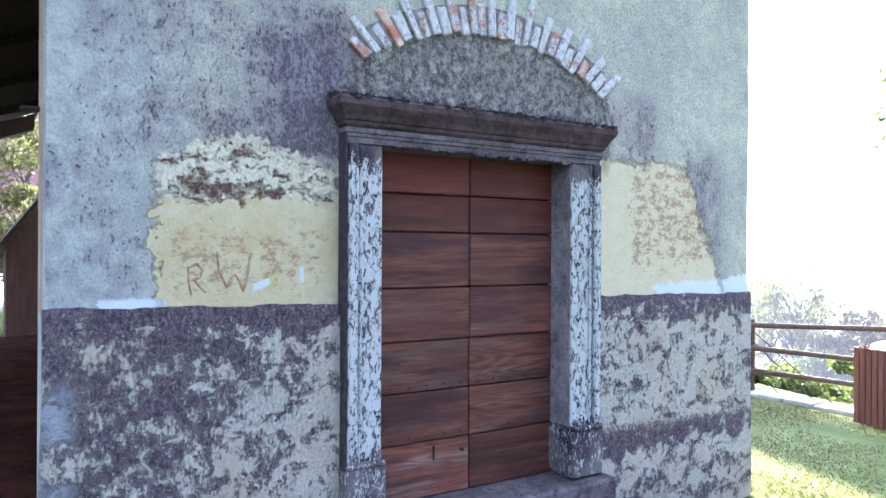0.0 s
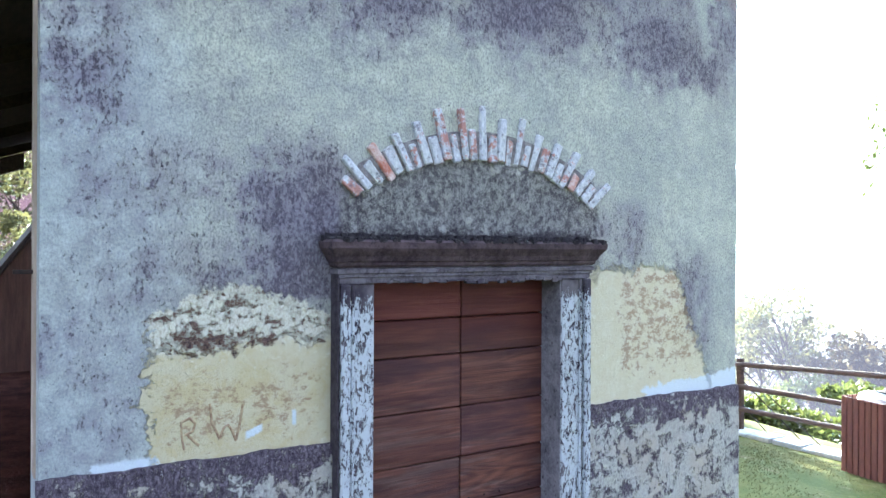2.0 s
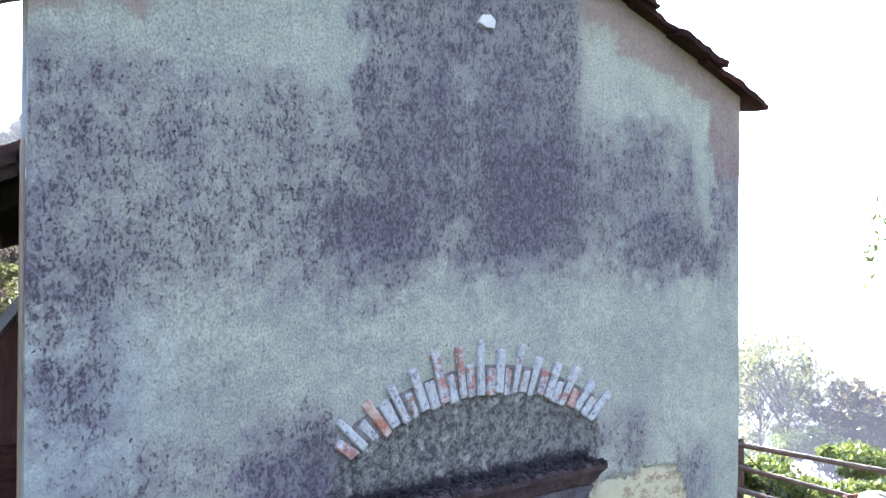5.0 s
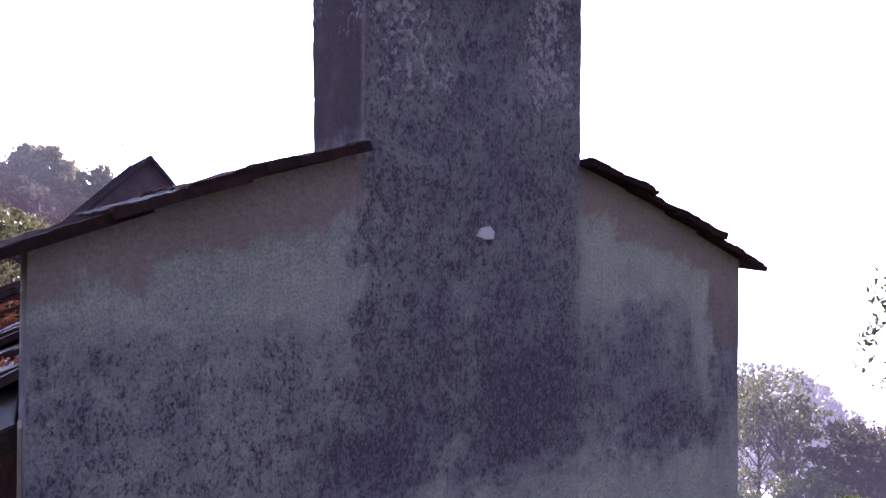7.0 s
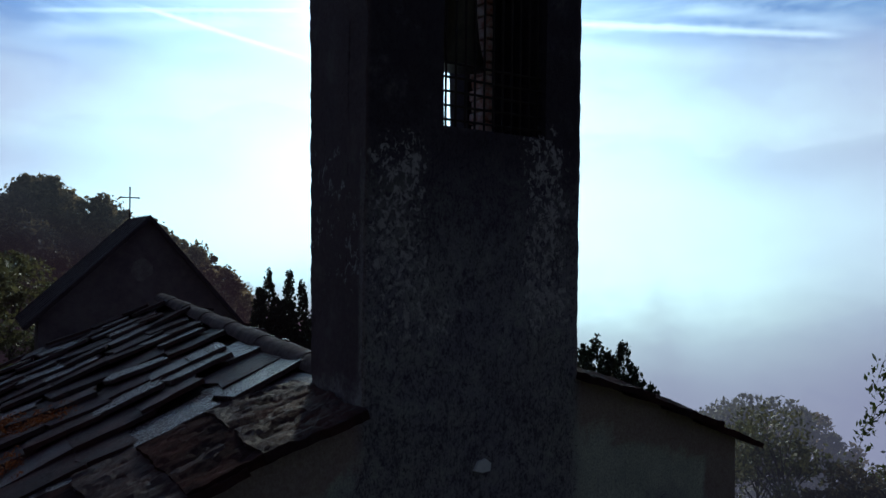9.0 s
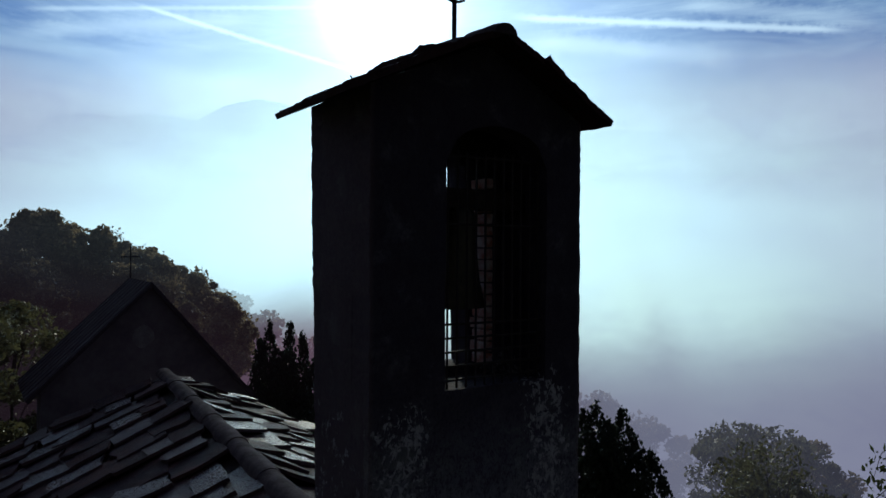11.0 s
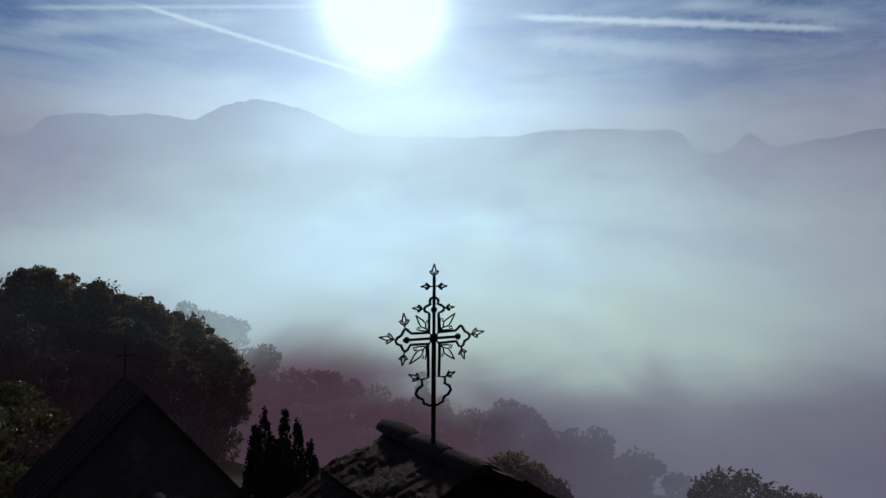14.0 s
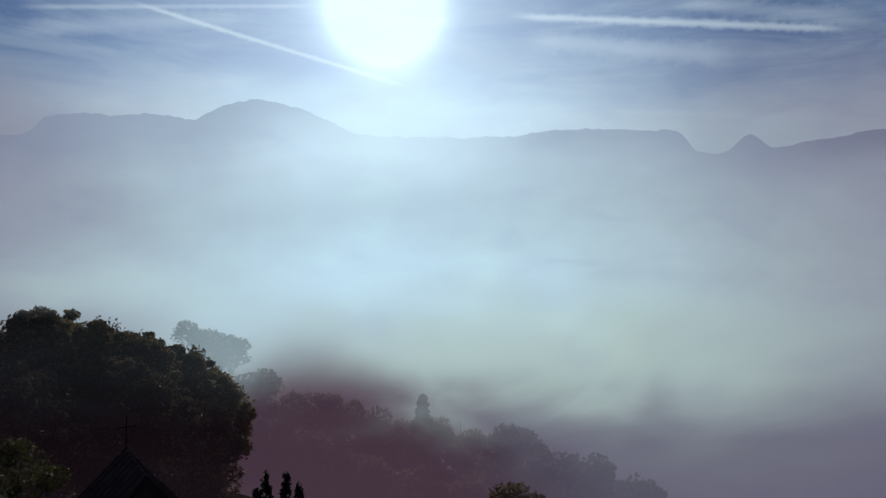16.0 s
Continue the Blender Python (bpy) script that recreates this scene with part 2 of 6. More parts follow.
# ---- materials ----
def make_plaster():
    """Old grey lime plaster with a violet weathering crust, an older yellow coat and brown damp under the eaves."""
    m, t, b = material("weathered_plaster")
    p = t.where()
    x, y, z = t.xyz(p)
    big = t.noise(p, 1.1, 4.0, 0.55)
    mid = t.noise(p, 3.4, 9.0, 0.68, 0.3)
    patchy = t.noise(p, 9.0, 6.0, 0.68, 0.4)
    fine = t.noise(p, 34.0, 8.0, 0.78)
    speck = t.m("ADD", t.m("MULTIPLY", t.noise(t.stretch(p, (1.0, 1.0, 0.55)), 22.0, 10.0, 0.84, 0.2), 0.5), t.m("MULTIPLY", t.noise(t.stretch(p, (1.0, 1.0, 0.6)), 66.0, 6.0, 0.76, 0.2), 0.5))
    grit = t.noise(t.stretch(p, (1.0, 1.0, 0.7)), 92.0, 4.0, 0.70)
    def bend(n, much):
        return t.m("MULTIPLY", t.m("SUBTRACT", n, 0.5), much)
    xw = t.m("ADD", x, t.m("ADD", bend(mid, 0.50), bend(patchy, 0.22)))
    zw = t.m("ADD", z, t.m("ADD", bend(t.noise(p, 2.9, 8.0, 0.68, 0.4), 0.50), bend(patchy, 0.22)))
    base = t.mix(t.ramp(big, 0.35, 0.65), (0.435, 0.478, 0.415), (0.560, 0.600, 0.495))
    base = t.mix(t.m("MULTIPLY", t.ramp(patchy, 0.42, 0.66), 0.35), base, (0.36, 0.385, 0.395))
    base = t.mix(t.m("MULTIPLY", t.ramp(patchy, 0.46, 0.30), 0.45), base, (0.62, 0.67, 0.62))
    base = t.mix(t.m("MULTIPLY", t.ramp(grit, 0.44, 0.64), 0.58), base, (0.165, 0.168, 0.190))
    base = t.mix(t.m("MULTIPLY", t.ramp(grit, 0.43, 0.33), 0.45), base, (0.74, 0.77, 0.69))
    # cleaner, bluish edge strip
    base = t.mix(t.m("MULTIPLY", t.patch(xw, zw, -2.4, -1.60, 0.9, 3.4, 0.25), 0.42), base, t.mix(t.ramp(patchy, 0.4, 0.6), (0.50, 0.60, 0.66), (0.38, 0.45, 0.51)))
    # weathered zones
    g = t.m("ADD", t.patch(xw, zw, -0.64, 1.06, 4.15, 5.60, 0.16, 0.66), t.patch(x, zw, -0.95, 1.4, 5.60, 9.6, 0.14, 0.62))
    g = t.m("MAXIMUM", g, t.patch(xw, zw, -2.6, 3.1, 3.55, 4.64, 0.28, 0.44))
    for zone in ((-1.15, -0.70, 1.95, 2.85, 0.16, 0.50), (-1.70, -0.75, 2.42, 2.95, 0.16, 0.26), (-1.75, -0.75, 2.0, 2.35, 0.13, 0.36), (-2.15, -1.78, 2.85, 3.7, 0.13, 0.50), (-2.0, -1.6, 2.40, 2.75, 0.12, 0.28), (-0.78, -0.20, 3.50, 4.10, 0.26, 0.44),
                 (0.10, 0.98, 3.70, 4.30, 0.28, 0.48), (-0.6, 1.2, 3.9, 4.4, 0.25, 0.18), (1.55, 2.5, 3.55, 3.90, 0.20, 0.40), (1.1, 1.75, 2.15, 2.6, 0.12, 0.46), (2.0, 2.45, 1.5, 2.35, 0.10, 0.40), (-2.1, -1.72, 1.3, 2.2, 0.2, 0.26),
                 (-2.4, -0.9, 1.3, 4.3, 0.3, 0.06), (1.2, 2.9, 3.7, 5.0, 0.4, 0.08), (-0.85, 1.30, 2.36, 2.80, 0.08, 0.24)):
        g = t.m("ADD", g, t.patch(xw, zw, *zone))
    clean = t.m("MAXIMUM", t.patch(xw, zw, -2.4, -0.78, 4.66, 5.5, 0.10), t.patch(xw, zw, 1.12, 2.1, 4.75, 5.5, 0.12))
    clean = t.m("MAXIMUM", clean, t.patch(t.m("ADD", xw, t.m("MULTIPLY", zw, 0.18)), zw, 3.00, 3.20, 3.85, 4.80, 0.06))
    g = t.m("SUBTRACT", g, t.m("MULTIPLY", clean, 0.42))
    dense = t.m("ADD", t.m("MULTIPLY", g, 1.15), t.m("ADD", bend(mid, 1.5), bend(patchy, 1.0)))
    wash = t.ramp(dense, -0.22, 0.95)
    col = t.mix(t.m("MULTIPLY", wash, 0.80), base, t.mix(t.ramp(big, 0.4, 0.62), (0.235, 0.214, 0.285), (0.275, 0.260, 0.295)))
    # crust of dark grains, close together where the wall is weathered
    cut = t.ramp(dense, -0.45, 1.35, 0.612, 0.455)
    over = t.m("SUBTRACT", speck, cut)
    crust = t.ramp(over, -0.02, 0.06)
    col = t.mix(t.m("MULTIPLY", crust, 0.82), col, t.mix(t.ramp(fine, 0.4, 0.65), (0.062, 0.052, 0.080), (0.155, 0.138, 0.178)))
    pale = t.m("MULTIPLY", t.ramp(t.noise(t.stretch(p, (1.0, 1.0, 0.6)), 40.0, 9.0, 0.84), 0.56, 0.64), wash)
    col = t.mix(t.m("MULTIPLY", pale, 0.55), col, (0.43, 0.44, 0.46))
    holes = t.ramp(t.m("ADD", t.noise(p, 21.0, 4.0, 0.6), t.m("MULTIPLY", g, 0.03)), 0.675, 0.71)
    col = t.mix(t.m("MULTIPLY", holes, 0.75), col, (0.055, 0.048, 0.066))
    # thin run-off streaks
    run = t.ramp(t.noise(t.stretch(p, (1.0, 1.0, 0.06)), 16.0, 4.0, 0.6), 0.54, 0.68)
    col = t.mix(t.m("MULTIPLY", t.m("MULTIPLY", run, t.ramp(z, 2.9, 3.6)), 0.22), col, (0.20, 0.18, 0.22))
    # tower weathering with backlit shade painted in: blacker upwards and on the sides
    tower_shade = t.m("MAXIMUM", t.ramp(z, 6.1, 7.3), t.m("MULTIPLY", t.ramp(y, 0.02, 0.07), t.ramp(zw, 5.5, 5.7)))
    col = t.mix(t.m("MULTIPLY", tower_shade, t.ramp(t.m("ADD", mid, t.m("MULTIPLY", fine, 0.3)), 0.42, 0.62, 0.70, 0.93)), col, (0.055, 0.043, 0.062))
    # pebbly field under the brick arch, blacker just above the cornice
    bow = t.m("ADD", z, t.m("MULTIPLY", t.m("POWER", t.m("SUBTRACT", x, 0.255), 2.0), 0.32))
    peb = t.patch(x, bow, -0.72, 1.22, 2.36, 2.88, 0.04)
    stones = t.m("ADD", t.noise(t.stretch(p, (1, 1, 0.8)), 24.0, 9.0, 0.84), bend(patchy, 0.30))
    pebble = t.ramp(stones, 0.40, 0.58)
    col = t.mix(t.m("MULTIPLY", peb, 0.86), col, t.mix(pebble, (0.085, 0.074, 0.096), t.mix(t.ramp(grit, 0.35, 0.65), (0.56, 0.57, 0.52), (0.36, 0.36, 0.36))))
    foot = t.patch(x, t.m("ADD", z, t.m("ADD", bend(fine, 0.16), bend(patchy, 0.12))), -0.84, 1.13, 2.30, 2.41, 0.025)
    col = t.mix(t.m("MULTIPLY", foot, 0.85), col, (0.050, 0.042, 0.056))
    # the older yellow coat where the grey one has fallen
    crumb = t.noise(t.stretch(p, (1.0, 1.0, 1.3)), 13.0, 10.0, 0.76, 0.15)
    xe = t.m("ADD", x, t.m("ADD", t.m("ADD", bend(patchy, 0.30), bend(mid, 0.16)), t.m("ADD", bend(crumb, 0.14), bend(fine, 0.10))))
    ze = t.m("ADD", z, t.m("ADD", bend(t.noise(p, 7.5, 7.0, 0.68, 0.3), 0.30), t.m("ADD", bend(crumb, 0.12), bend(fine, 0.08))))
    slant = t.m("ADD", xe, t.m("MULTIPLY", ze, 0.45))
    yl = t.patch(xe, ze, -1.70, -0.62, 0.9, 1.84, 0.012)
    yr = t.m("MULTIPLY", t.ramp(slant, 3.03, 2.96), t.m("MULTIPLY", t.ramp(xe, 0.95, 1.05), t.ramp(ze, 2.20, 2.16)))
    mound = t.m("ADD", ze, t.m("MULTIPLY", t.m("POWER", t.m("ADD", x, 1.28), 2.0), 0.75))
    ym = t.m("MULTIPLY", t.patch(xe, mound, -1.70, -0.62, 1.2, 2.12, 0.014), t.ramp(ze, 1.78, 1.83))
    yc = t.mix(t.ramp(patchy, 0.38, 0.62), (0.57, 0.505, 0.30), (0.62, 0.585, 0.41))
    yc = t.mix(t.m("MULTIPLY", t.ramp(t.m("ADD", mid, t.m("MULTIPLY", x, 0.25)), 0.10, 0.55), 0.5), yc, (0.70, 0.69, 0.56))
    pecks = t.noise(t.stretch(p, (1.0, 1.0, 1.4)), 11.0, 10.0, 0.82, 0.1)
    busy = t.m("ADD", t.patch(xe, ze, -1.65, -0.85, 1.34, 1.68, 0.10, 0.11), t.patch(xe, ze, 1.40, 2.3, 1.42, 2.2, 0.14, 0.125))
    yc = t.mix(t.m("MULTIPLY", t.ramp(t.m("ADD", pecks, busy), 0.60, 0.68), 0.72), yc, (0.30, 0.185, 0.125))
    yc = t.mix(t.m("MULTIPLY", t.ramp(t.m("ADD", crumb, busy), 0.46, 0.36), 0.65), yc, (0.74, 0.74, 0.62))
    col = t.mix(t.m("MAXIMUM", yl, yr), col, yc)
    col = t.mix(t.m("MULTIPLY", t.m("MULTIPLY", t.m("MAXIMUM", yl, yr), t.ramp(speck, 0.585, 0.64)), 0.6), col, (0.30, 0.22, 0.17))
    rag = t.mix(t.ramp(grit, 0.4, 0.65), (0.72, 0.73, 0.63), (0.56, 0.53, 0.42))
    deepest = t.m("ADD", t.patch(xe, ze, -1.62, -1.02, 1.80, 1.89, 0.03, 0.085), t.patch(xe, ze, -1.70, -1.25, 1.95, 2.10, 0.05, 0.025))
    cave = t.m("ADD", crumb, deepest)
    rag = t.mix(t.ramp(cave, 0.545, 0.60), rag, (0.33, 0.22, 0.175))
    rag = t.mix(t.ramp(cave, 0.60, 0.68), rag, (0.085, 0.062, 0.068))
    col = t.mix(ym, col, rag)
    # bare white lime above the skirting
    thin = t.m("ADD", z, bend(fine, 0.05))
    lime = t.m("MULTIPLY", t.patch(xe, t.m("SUBTRACT", t.m("ADD", thin, bend(patchy, 0.20)), t.m("MULTIPLY", x, 0.05)), 1.66, 2.9, 1.02, 1.225, 0.012), 0.95)
    lime = t.m("MAXIMUM", lime, t.patch(xe, thin, -1.93, -1.68, 1.20, 1.325, 0.012))
    lime = t.m("MAXIMUM", lime, t.m("MAXIMUM", t.patch(x, t.m("ADD", thin, t.m("MULTIPLY", x, -0.35)), -1.235, -1.15, 1.775, 1.815, 0.008), t.patch(x, thin, -0.990, -0.968, 1.385, 1.465, 0.006)))
    col = t.mix(lime, col, (0.66, 0.75, 0.81))
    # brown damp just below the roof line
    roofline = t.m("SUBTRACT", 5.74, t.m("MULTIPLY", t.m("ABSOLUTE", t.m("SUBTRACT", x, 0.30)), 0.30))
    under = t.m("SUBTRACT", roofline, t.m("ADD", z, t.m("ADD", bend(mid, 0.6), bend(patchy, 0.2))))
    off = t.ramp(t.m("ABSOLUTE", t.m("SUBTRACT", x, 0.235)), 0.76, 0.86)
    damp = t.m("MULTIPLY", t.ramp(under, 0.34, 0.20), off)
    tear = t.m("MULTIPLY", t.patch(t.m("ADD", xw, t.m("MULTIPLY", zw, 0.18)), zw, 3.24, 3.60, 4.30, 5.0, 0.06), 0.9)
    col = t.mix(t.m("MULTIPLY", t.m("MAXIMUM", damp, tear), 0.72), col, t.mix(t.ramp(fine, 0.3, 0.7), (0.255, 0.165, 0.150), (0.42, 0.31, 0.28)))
    # pale flakes on the tower
    fl = t.m("ADD", t.patch(xw, zw, -0.52, -0.15, 6.15, 7.05, 0.12, 0.5), t.patch(xw, zw, 0.58, 0.92, 6.15, 7.2, 0.12, 0.5))
    fl = t.m("ADD", fl, t.m("ADD", t.patch(xw, zw, -0.50, 0.05, 5.88, 6.10, 0.08, 0.42), t.patch(xw, zw, 0.55, 0.90, 5.92, 6.2, 0.08, 0.46)))
    chips = t.noise(t.stretch(p, (1, 1, 0.75)), 22.0, 8.0, 0.74, 0.4)
    flake = t.ramp(t.m("ADD", fl, bend(chips, 5.4)), 0.50, 0.66)
    flake = t.m("MULTIPLY", flake, t.ramp(fl, 0.05, 0.3))
    col = t.mix(t.m("MULTIPLY", flake, 0.85), col, t.mix(t.ramp(fine, 0.4, 0.65), (0.62, 0.60, 0.62), (0.38, 0.35, 0.38)))
    h = t.m("ADD", t.m("MULTIPLY", fine, 0.45), t.m("ADD", t.m("MULTIPLY", grit, 0.22), t.m("MULTIPLY", mid, 0.5)))
    h = t.m("SUBTRACT", h, t.m("MULTIPLY", t.m("MAXIMUM", yl, yr), 0.55))
    h = t.m("SUBTRACT", h, t.m("MULTIPLY", t.m("MULTIPLY", ym, t.ramp(cave, 0.52, 0.64)), 0.9))
    h = t.m("ADD", h, t.m("MULTIPLY", t.m("MULTIPLY", peb, pebble), 0.4))
    h = t.m("SUBTRACT", h, t.m("MULTIPLY", crust, 0.12))
    h = t.m("SUBTRACT", h, t.m("MULTIPLY", holes, 0.5))
    surface(t, b, col, 0.93, h, 0.020, spec=0.12)
    return m


def make_skirting():
    """Coarse cement render at the foot of the wall: black along its top, pale and blotched below."""
    m, t, b = material("skirting_render")
    p = t.where()
    x, y, z = t.xyz(p)
    mid = t.noise(t.stretch(p, (1.0, 1.0, 1.35)), 6.5, 6.0, 0.66, 0.5)
    fine = t.noise(t.stretch(p, (1.0, 1.0, 0.6)), 20.0, 10.0, 0.82, 0.2)
    speck = t.noise(t.stretch(p, (1.0, 1.0, 0.6)), 60.0, 7.0, 0.80)
    grit = t.voro(p, 70.0)
    zz = t.m("ADD", t.m("ADD", z, t.m("MULTIPLY", x, 0.020)), t.m("ADD", t.m("MULTIPLY", t.m("SUBTRACT", mid, 0.5), 0.42), t.m("MULTIPLY", t.m("SUBTRACT", fine, 0.5), 0.20)))
    crown = t.ramp(zz, 1.06, 1.24, 0.0, 0.85)
    left = t.m("MULTIPLY", t.ramp(t.m("ADD", x, t.m("MULTIPLY", t.m("SUBTRACT", 1.2, z), 0.25)), -0.85, -1.60, 0.0, 0.46), t.ramp(z, 0.20, 0.75, 0.45, 1.0))
    band = t.patch(x, zz, 1.1, 3.0, 0.20, 0.36, 0.05, 0.60)
    foot = t.ramp(z, 0.20, -0.25, 0.0, 0.16)
    dense = t.m("ADD", t.m("ADD", t.m("MULTIPLY", t.m("SUBTRACT", mid, 0.5), 3.0), t.m("ADD", crown, left)), t.m("ADD", band, foot))
    cut = t.ramp(dense, -0.75, 0.85, 0.655, 0.42)
    dirt = t.ramp(t.m("SUBTRACT", t.m("ADD", t.m("MULTIPLY", fine, 0.55), t.m("MULTIPLY", speck, 0.45)), cut), -0.035, 0.05)
    dark = t.mix(t.ramp(speck, 0.42, 0.62), (0.046, 0.036, 0.054), (0.190, 0.168, 0.205))
    light = t.mix(t.ramp(speck, 0.36, 0.66), (0.52, 0.535, 0.500), (0.315, 0.315, 0.315))
    light = t.mix(t.ramp(t.noise(p, 2.0, 4.0), 0.45, 0.65), light, t.mix(fine, (0.36, 0.33, 0.30), (0.54, 0.52, 0.46)))
    col = t.mix(dirt, light, dark)
    col = t.mix(t.m("MULTIPLY", t.ramp(t.noise(p, 66.0, 3.0), 0.63, 0.70), 0.55), col, (0.46, 0.46, 0.50))
    col = t.mix(t.m("MULTIPLY", t.patch(x, z, -2.4, -2.05, -0.5, 0.95, 0.06), t.ramp(mid, 0.4, 0.6)), col, (0.30, 0.34, 0.41))
    h = t.m("ADD", t.m("MULTIPLY", fine, 0.6), t.m("ADD", t.m("MULTIPLY", grit, 0.35), t.m("MULTIPLY", dirt, -0.4)))
    surface(t, b, col, 0.95, h, 0.014, spec=0.12)
    return m


def make_simple(name, a, b_col, scale=6.0, rough=0.8, depth=0.006, vary=0.0, stretch=(1, 1, 1), metal=0.0, spec=0.35, fleck=None):
    """Two-tone mottled surface with grain; vary: difference from piece to piece."""
    m, t, b = material(name)
    p = t.stretch(t.where(), stretch)
    n1 = t.noise(p, scale, 6.0, 0.65)
    n2 = t.noise(p, scale * 7, 5.0, 0.65)
    col = t.mix(t.ramp(t.m("ADD", t.m("MULTIPLY", n1, 0.65), t.m("MULTIPLY", n2, 0.35)), 0.36, 0.64), a, b_col)
    if fleck:
        col = t.mix(t.m("MULTIPLY", t.ramp(t.noise(p, scale * 2.6, 4.0, 0.6), 0.58, 0.68), 0.85), col, fleck)
    if vary:
        k = t.m("ADD", t.m("MULTIPLY", t.chance(), 2 * vary), 1 - vary)
        c = t.add("ShaderNodeCombineColor", {0: k, 1: k, 2: k}).outputs[0]
        col = t.mix(1.0, col, c, "MULTIPLY")
    surface(t, b, col, rough, t.m("ADD", n1, t.m("MULTIPLY", n2, 0.5)), depth, metal, spec)
    return m


def make_wood(name, dark, light, grey, vary=0.25):
    """Old stained boards with wide figured grain along x, greyed by the weather towards the bottom, redder under the lintel."""
    m, t, b = material(name)
    p = t.where()
    x, y, z = t.xyz(p)
    shift = t.m("MULTIPLY", t.chance(), 17.0)
    q = t.add("ShaderNodeCombineXYZ", {0: t.m("ADD", t.m("MULTIPLY", x, 0.7), shift), 1: shift, 2: z}).outputs[0]
    flow = t.noise(t.stretch(q, (0.75, 4.0, 5.0)), 1.4, 2.0, 0.5, 0.3)
    rings = t.m("ADD", t.m("MULTIPLY", t.m("SINE", t.m("MULTIPLY", flow, 85.0)), 0.5), 0.5)
    grain = t.noise(t.stretch(q, (0.8, 6.0, 13.0)), 1.5, 6.0, 0.62, 0.8)
    fine = t.noise(t.stretch(q, (4.0, 40.0, 190.0)), 1.0, 4.0, 0.6)
    knots = t.ramp(t.voro(t.stretch(q, (1.5, 1.0, 3.2)), 1.2), 0.075, 0.03)
    figure = t.m("MULTIPLY", rings, t.ramp(t.noise(t.stretch(q, (1.0, 1.0, 4.0)), 1.3, 3.0), 0.46, 0.62, 0.03, 0.16))
    tone = t.m("ADD", t.m("ADD", t.m("MULTIPLY", grain, 0.64), t.m("MULTIPLY", fine, 0.22)), figure)
    col = t.mix(t.ramp(tone, 0.22, 0.78), dark, light)
    worn = t.m("MULTIPLY", t.ramp(t.noise(t.stretch(q, (1.2, 1, 7.0)), 1.7, 6.0, 0.65), 0.48, 0.66), t.ramp(z, 1.9, 0.6, 0.02, 0.72))
    col = t.mix(worn, col, t.mix(t.ramp(tone, 0.36, 0.62), tuple(0.45 * c for c in grey), grey))
    wet = t.m("MULTIPLY", t.ramp(t.noise(t.stretch(q, (0.9, 1, 3.4)), 1.7, 6.0), 0.44, 0.66), 0.78)
    col = t.mix(wet, col, (0.036, 0.016, 0.022))
    col = t.mix(t.m("MULTIPLY", t.ramp(z, 1.62, 1.92), 0.55), col, (0.105, 0.018, 0.015))
    col = t.mix(t.m("MULTIPLY", knots, 0.85), col, (0.030, 0.014, 0.014))
    k = t.m("ADD", t.m("MULTIPLY", t.chance(), 2 * vary), 1 - vary)
    col = t.mix(1.0, col, t.add("ShaderNodeCombineColor", {0: k, 1: k, 2: k}).outputs[0], "MULTIPLY")
    surface(t, b, col, 0.60, t.m("ADD", tone, t.m("MULTIPLY", fine, 0.5)), 0.004, spec=0.3)
    return m


def make_chipped(name, paint, stone, amount=0.5):
    """Flaking whitewash over dark stone; the top of the frame has lost its paint."""
    m, t, b = material(name)
    p = t.where()
    x, y, z = t.xyz(p)
    n = t.noise(t.stretch(p, (1.0, 1.0, 0.42)), 46.0, 7.0, 0.72, 0.8)
    f = t.noise(p, 60.0, 4.0, 0.6)
    gone = t.m("ADD", t.ramp(z, 1.95, 2.2, 0.0, 0.35), t.ramp(z, 0.50, 0.40, 0.0, 0.10))
    chip = t.ramp(t.m("SUBTRACT", t.m("ADD", n, t.m("MULTIPLY", t.m("SUBTRACT", f, 0.5), 0.25)), gone), amount - 0.045, amount - 0.005)
    s = t.mix(f, stone, tuple(2.0 * c for c in stone))
    s = t.mix(t.ramp(t.noise(p, 3.0, 4.0), 0.45, 0.62), s, (0.15, 0.14, 0.155))
    col = t.mix(chip, s, t.mix(t.noise(p, 5.0, 5.0), tuple(0.8 * c for c in paint), paint))
    surface(t, b, col, 0.85, t.m("ADD", t.m("MULTIPLY", chip, 0.6), t.m("MULTIPLY", f, 0.5)), 0.005, spec=0.2)
    return m


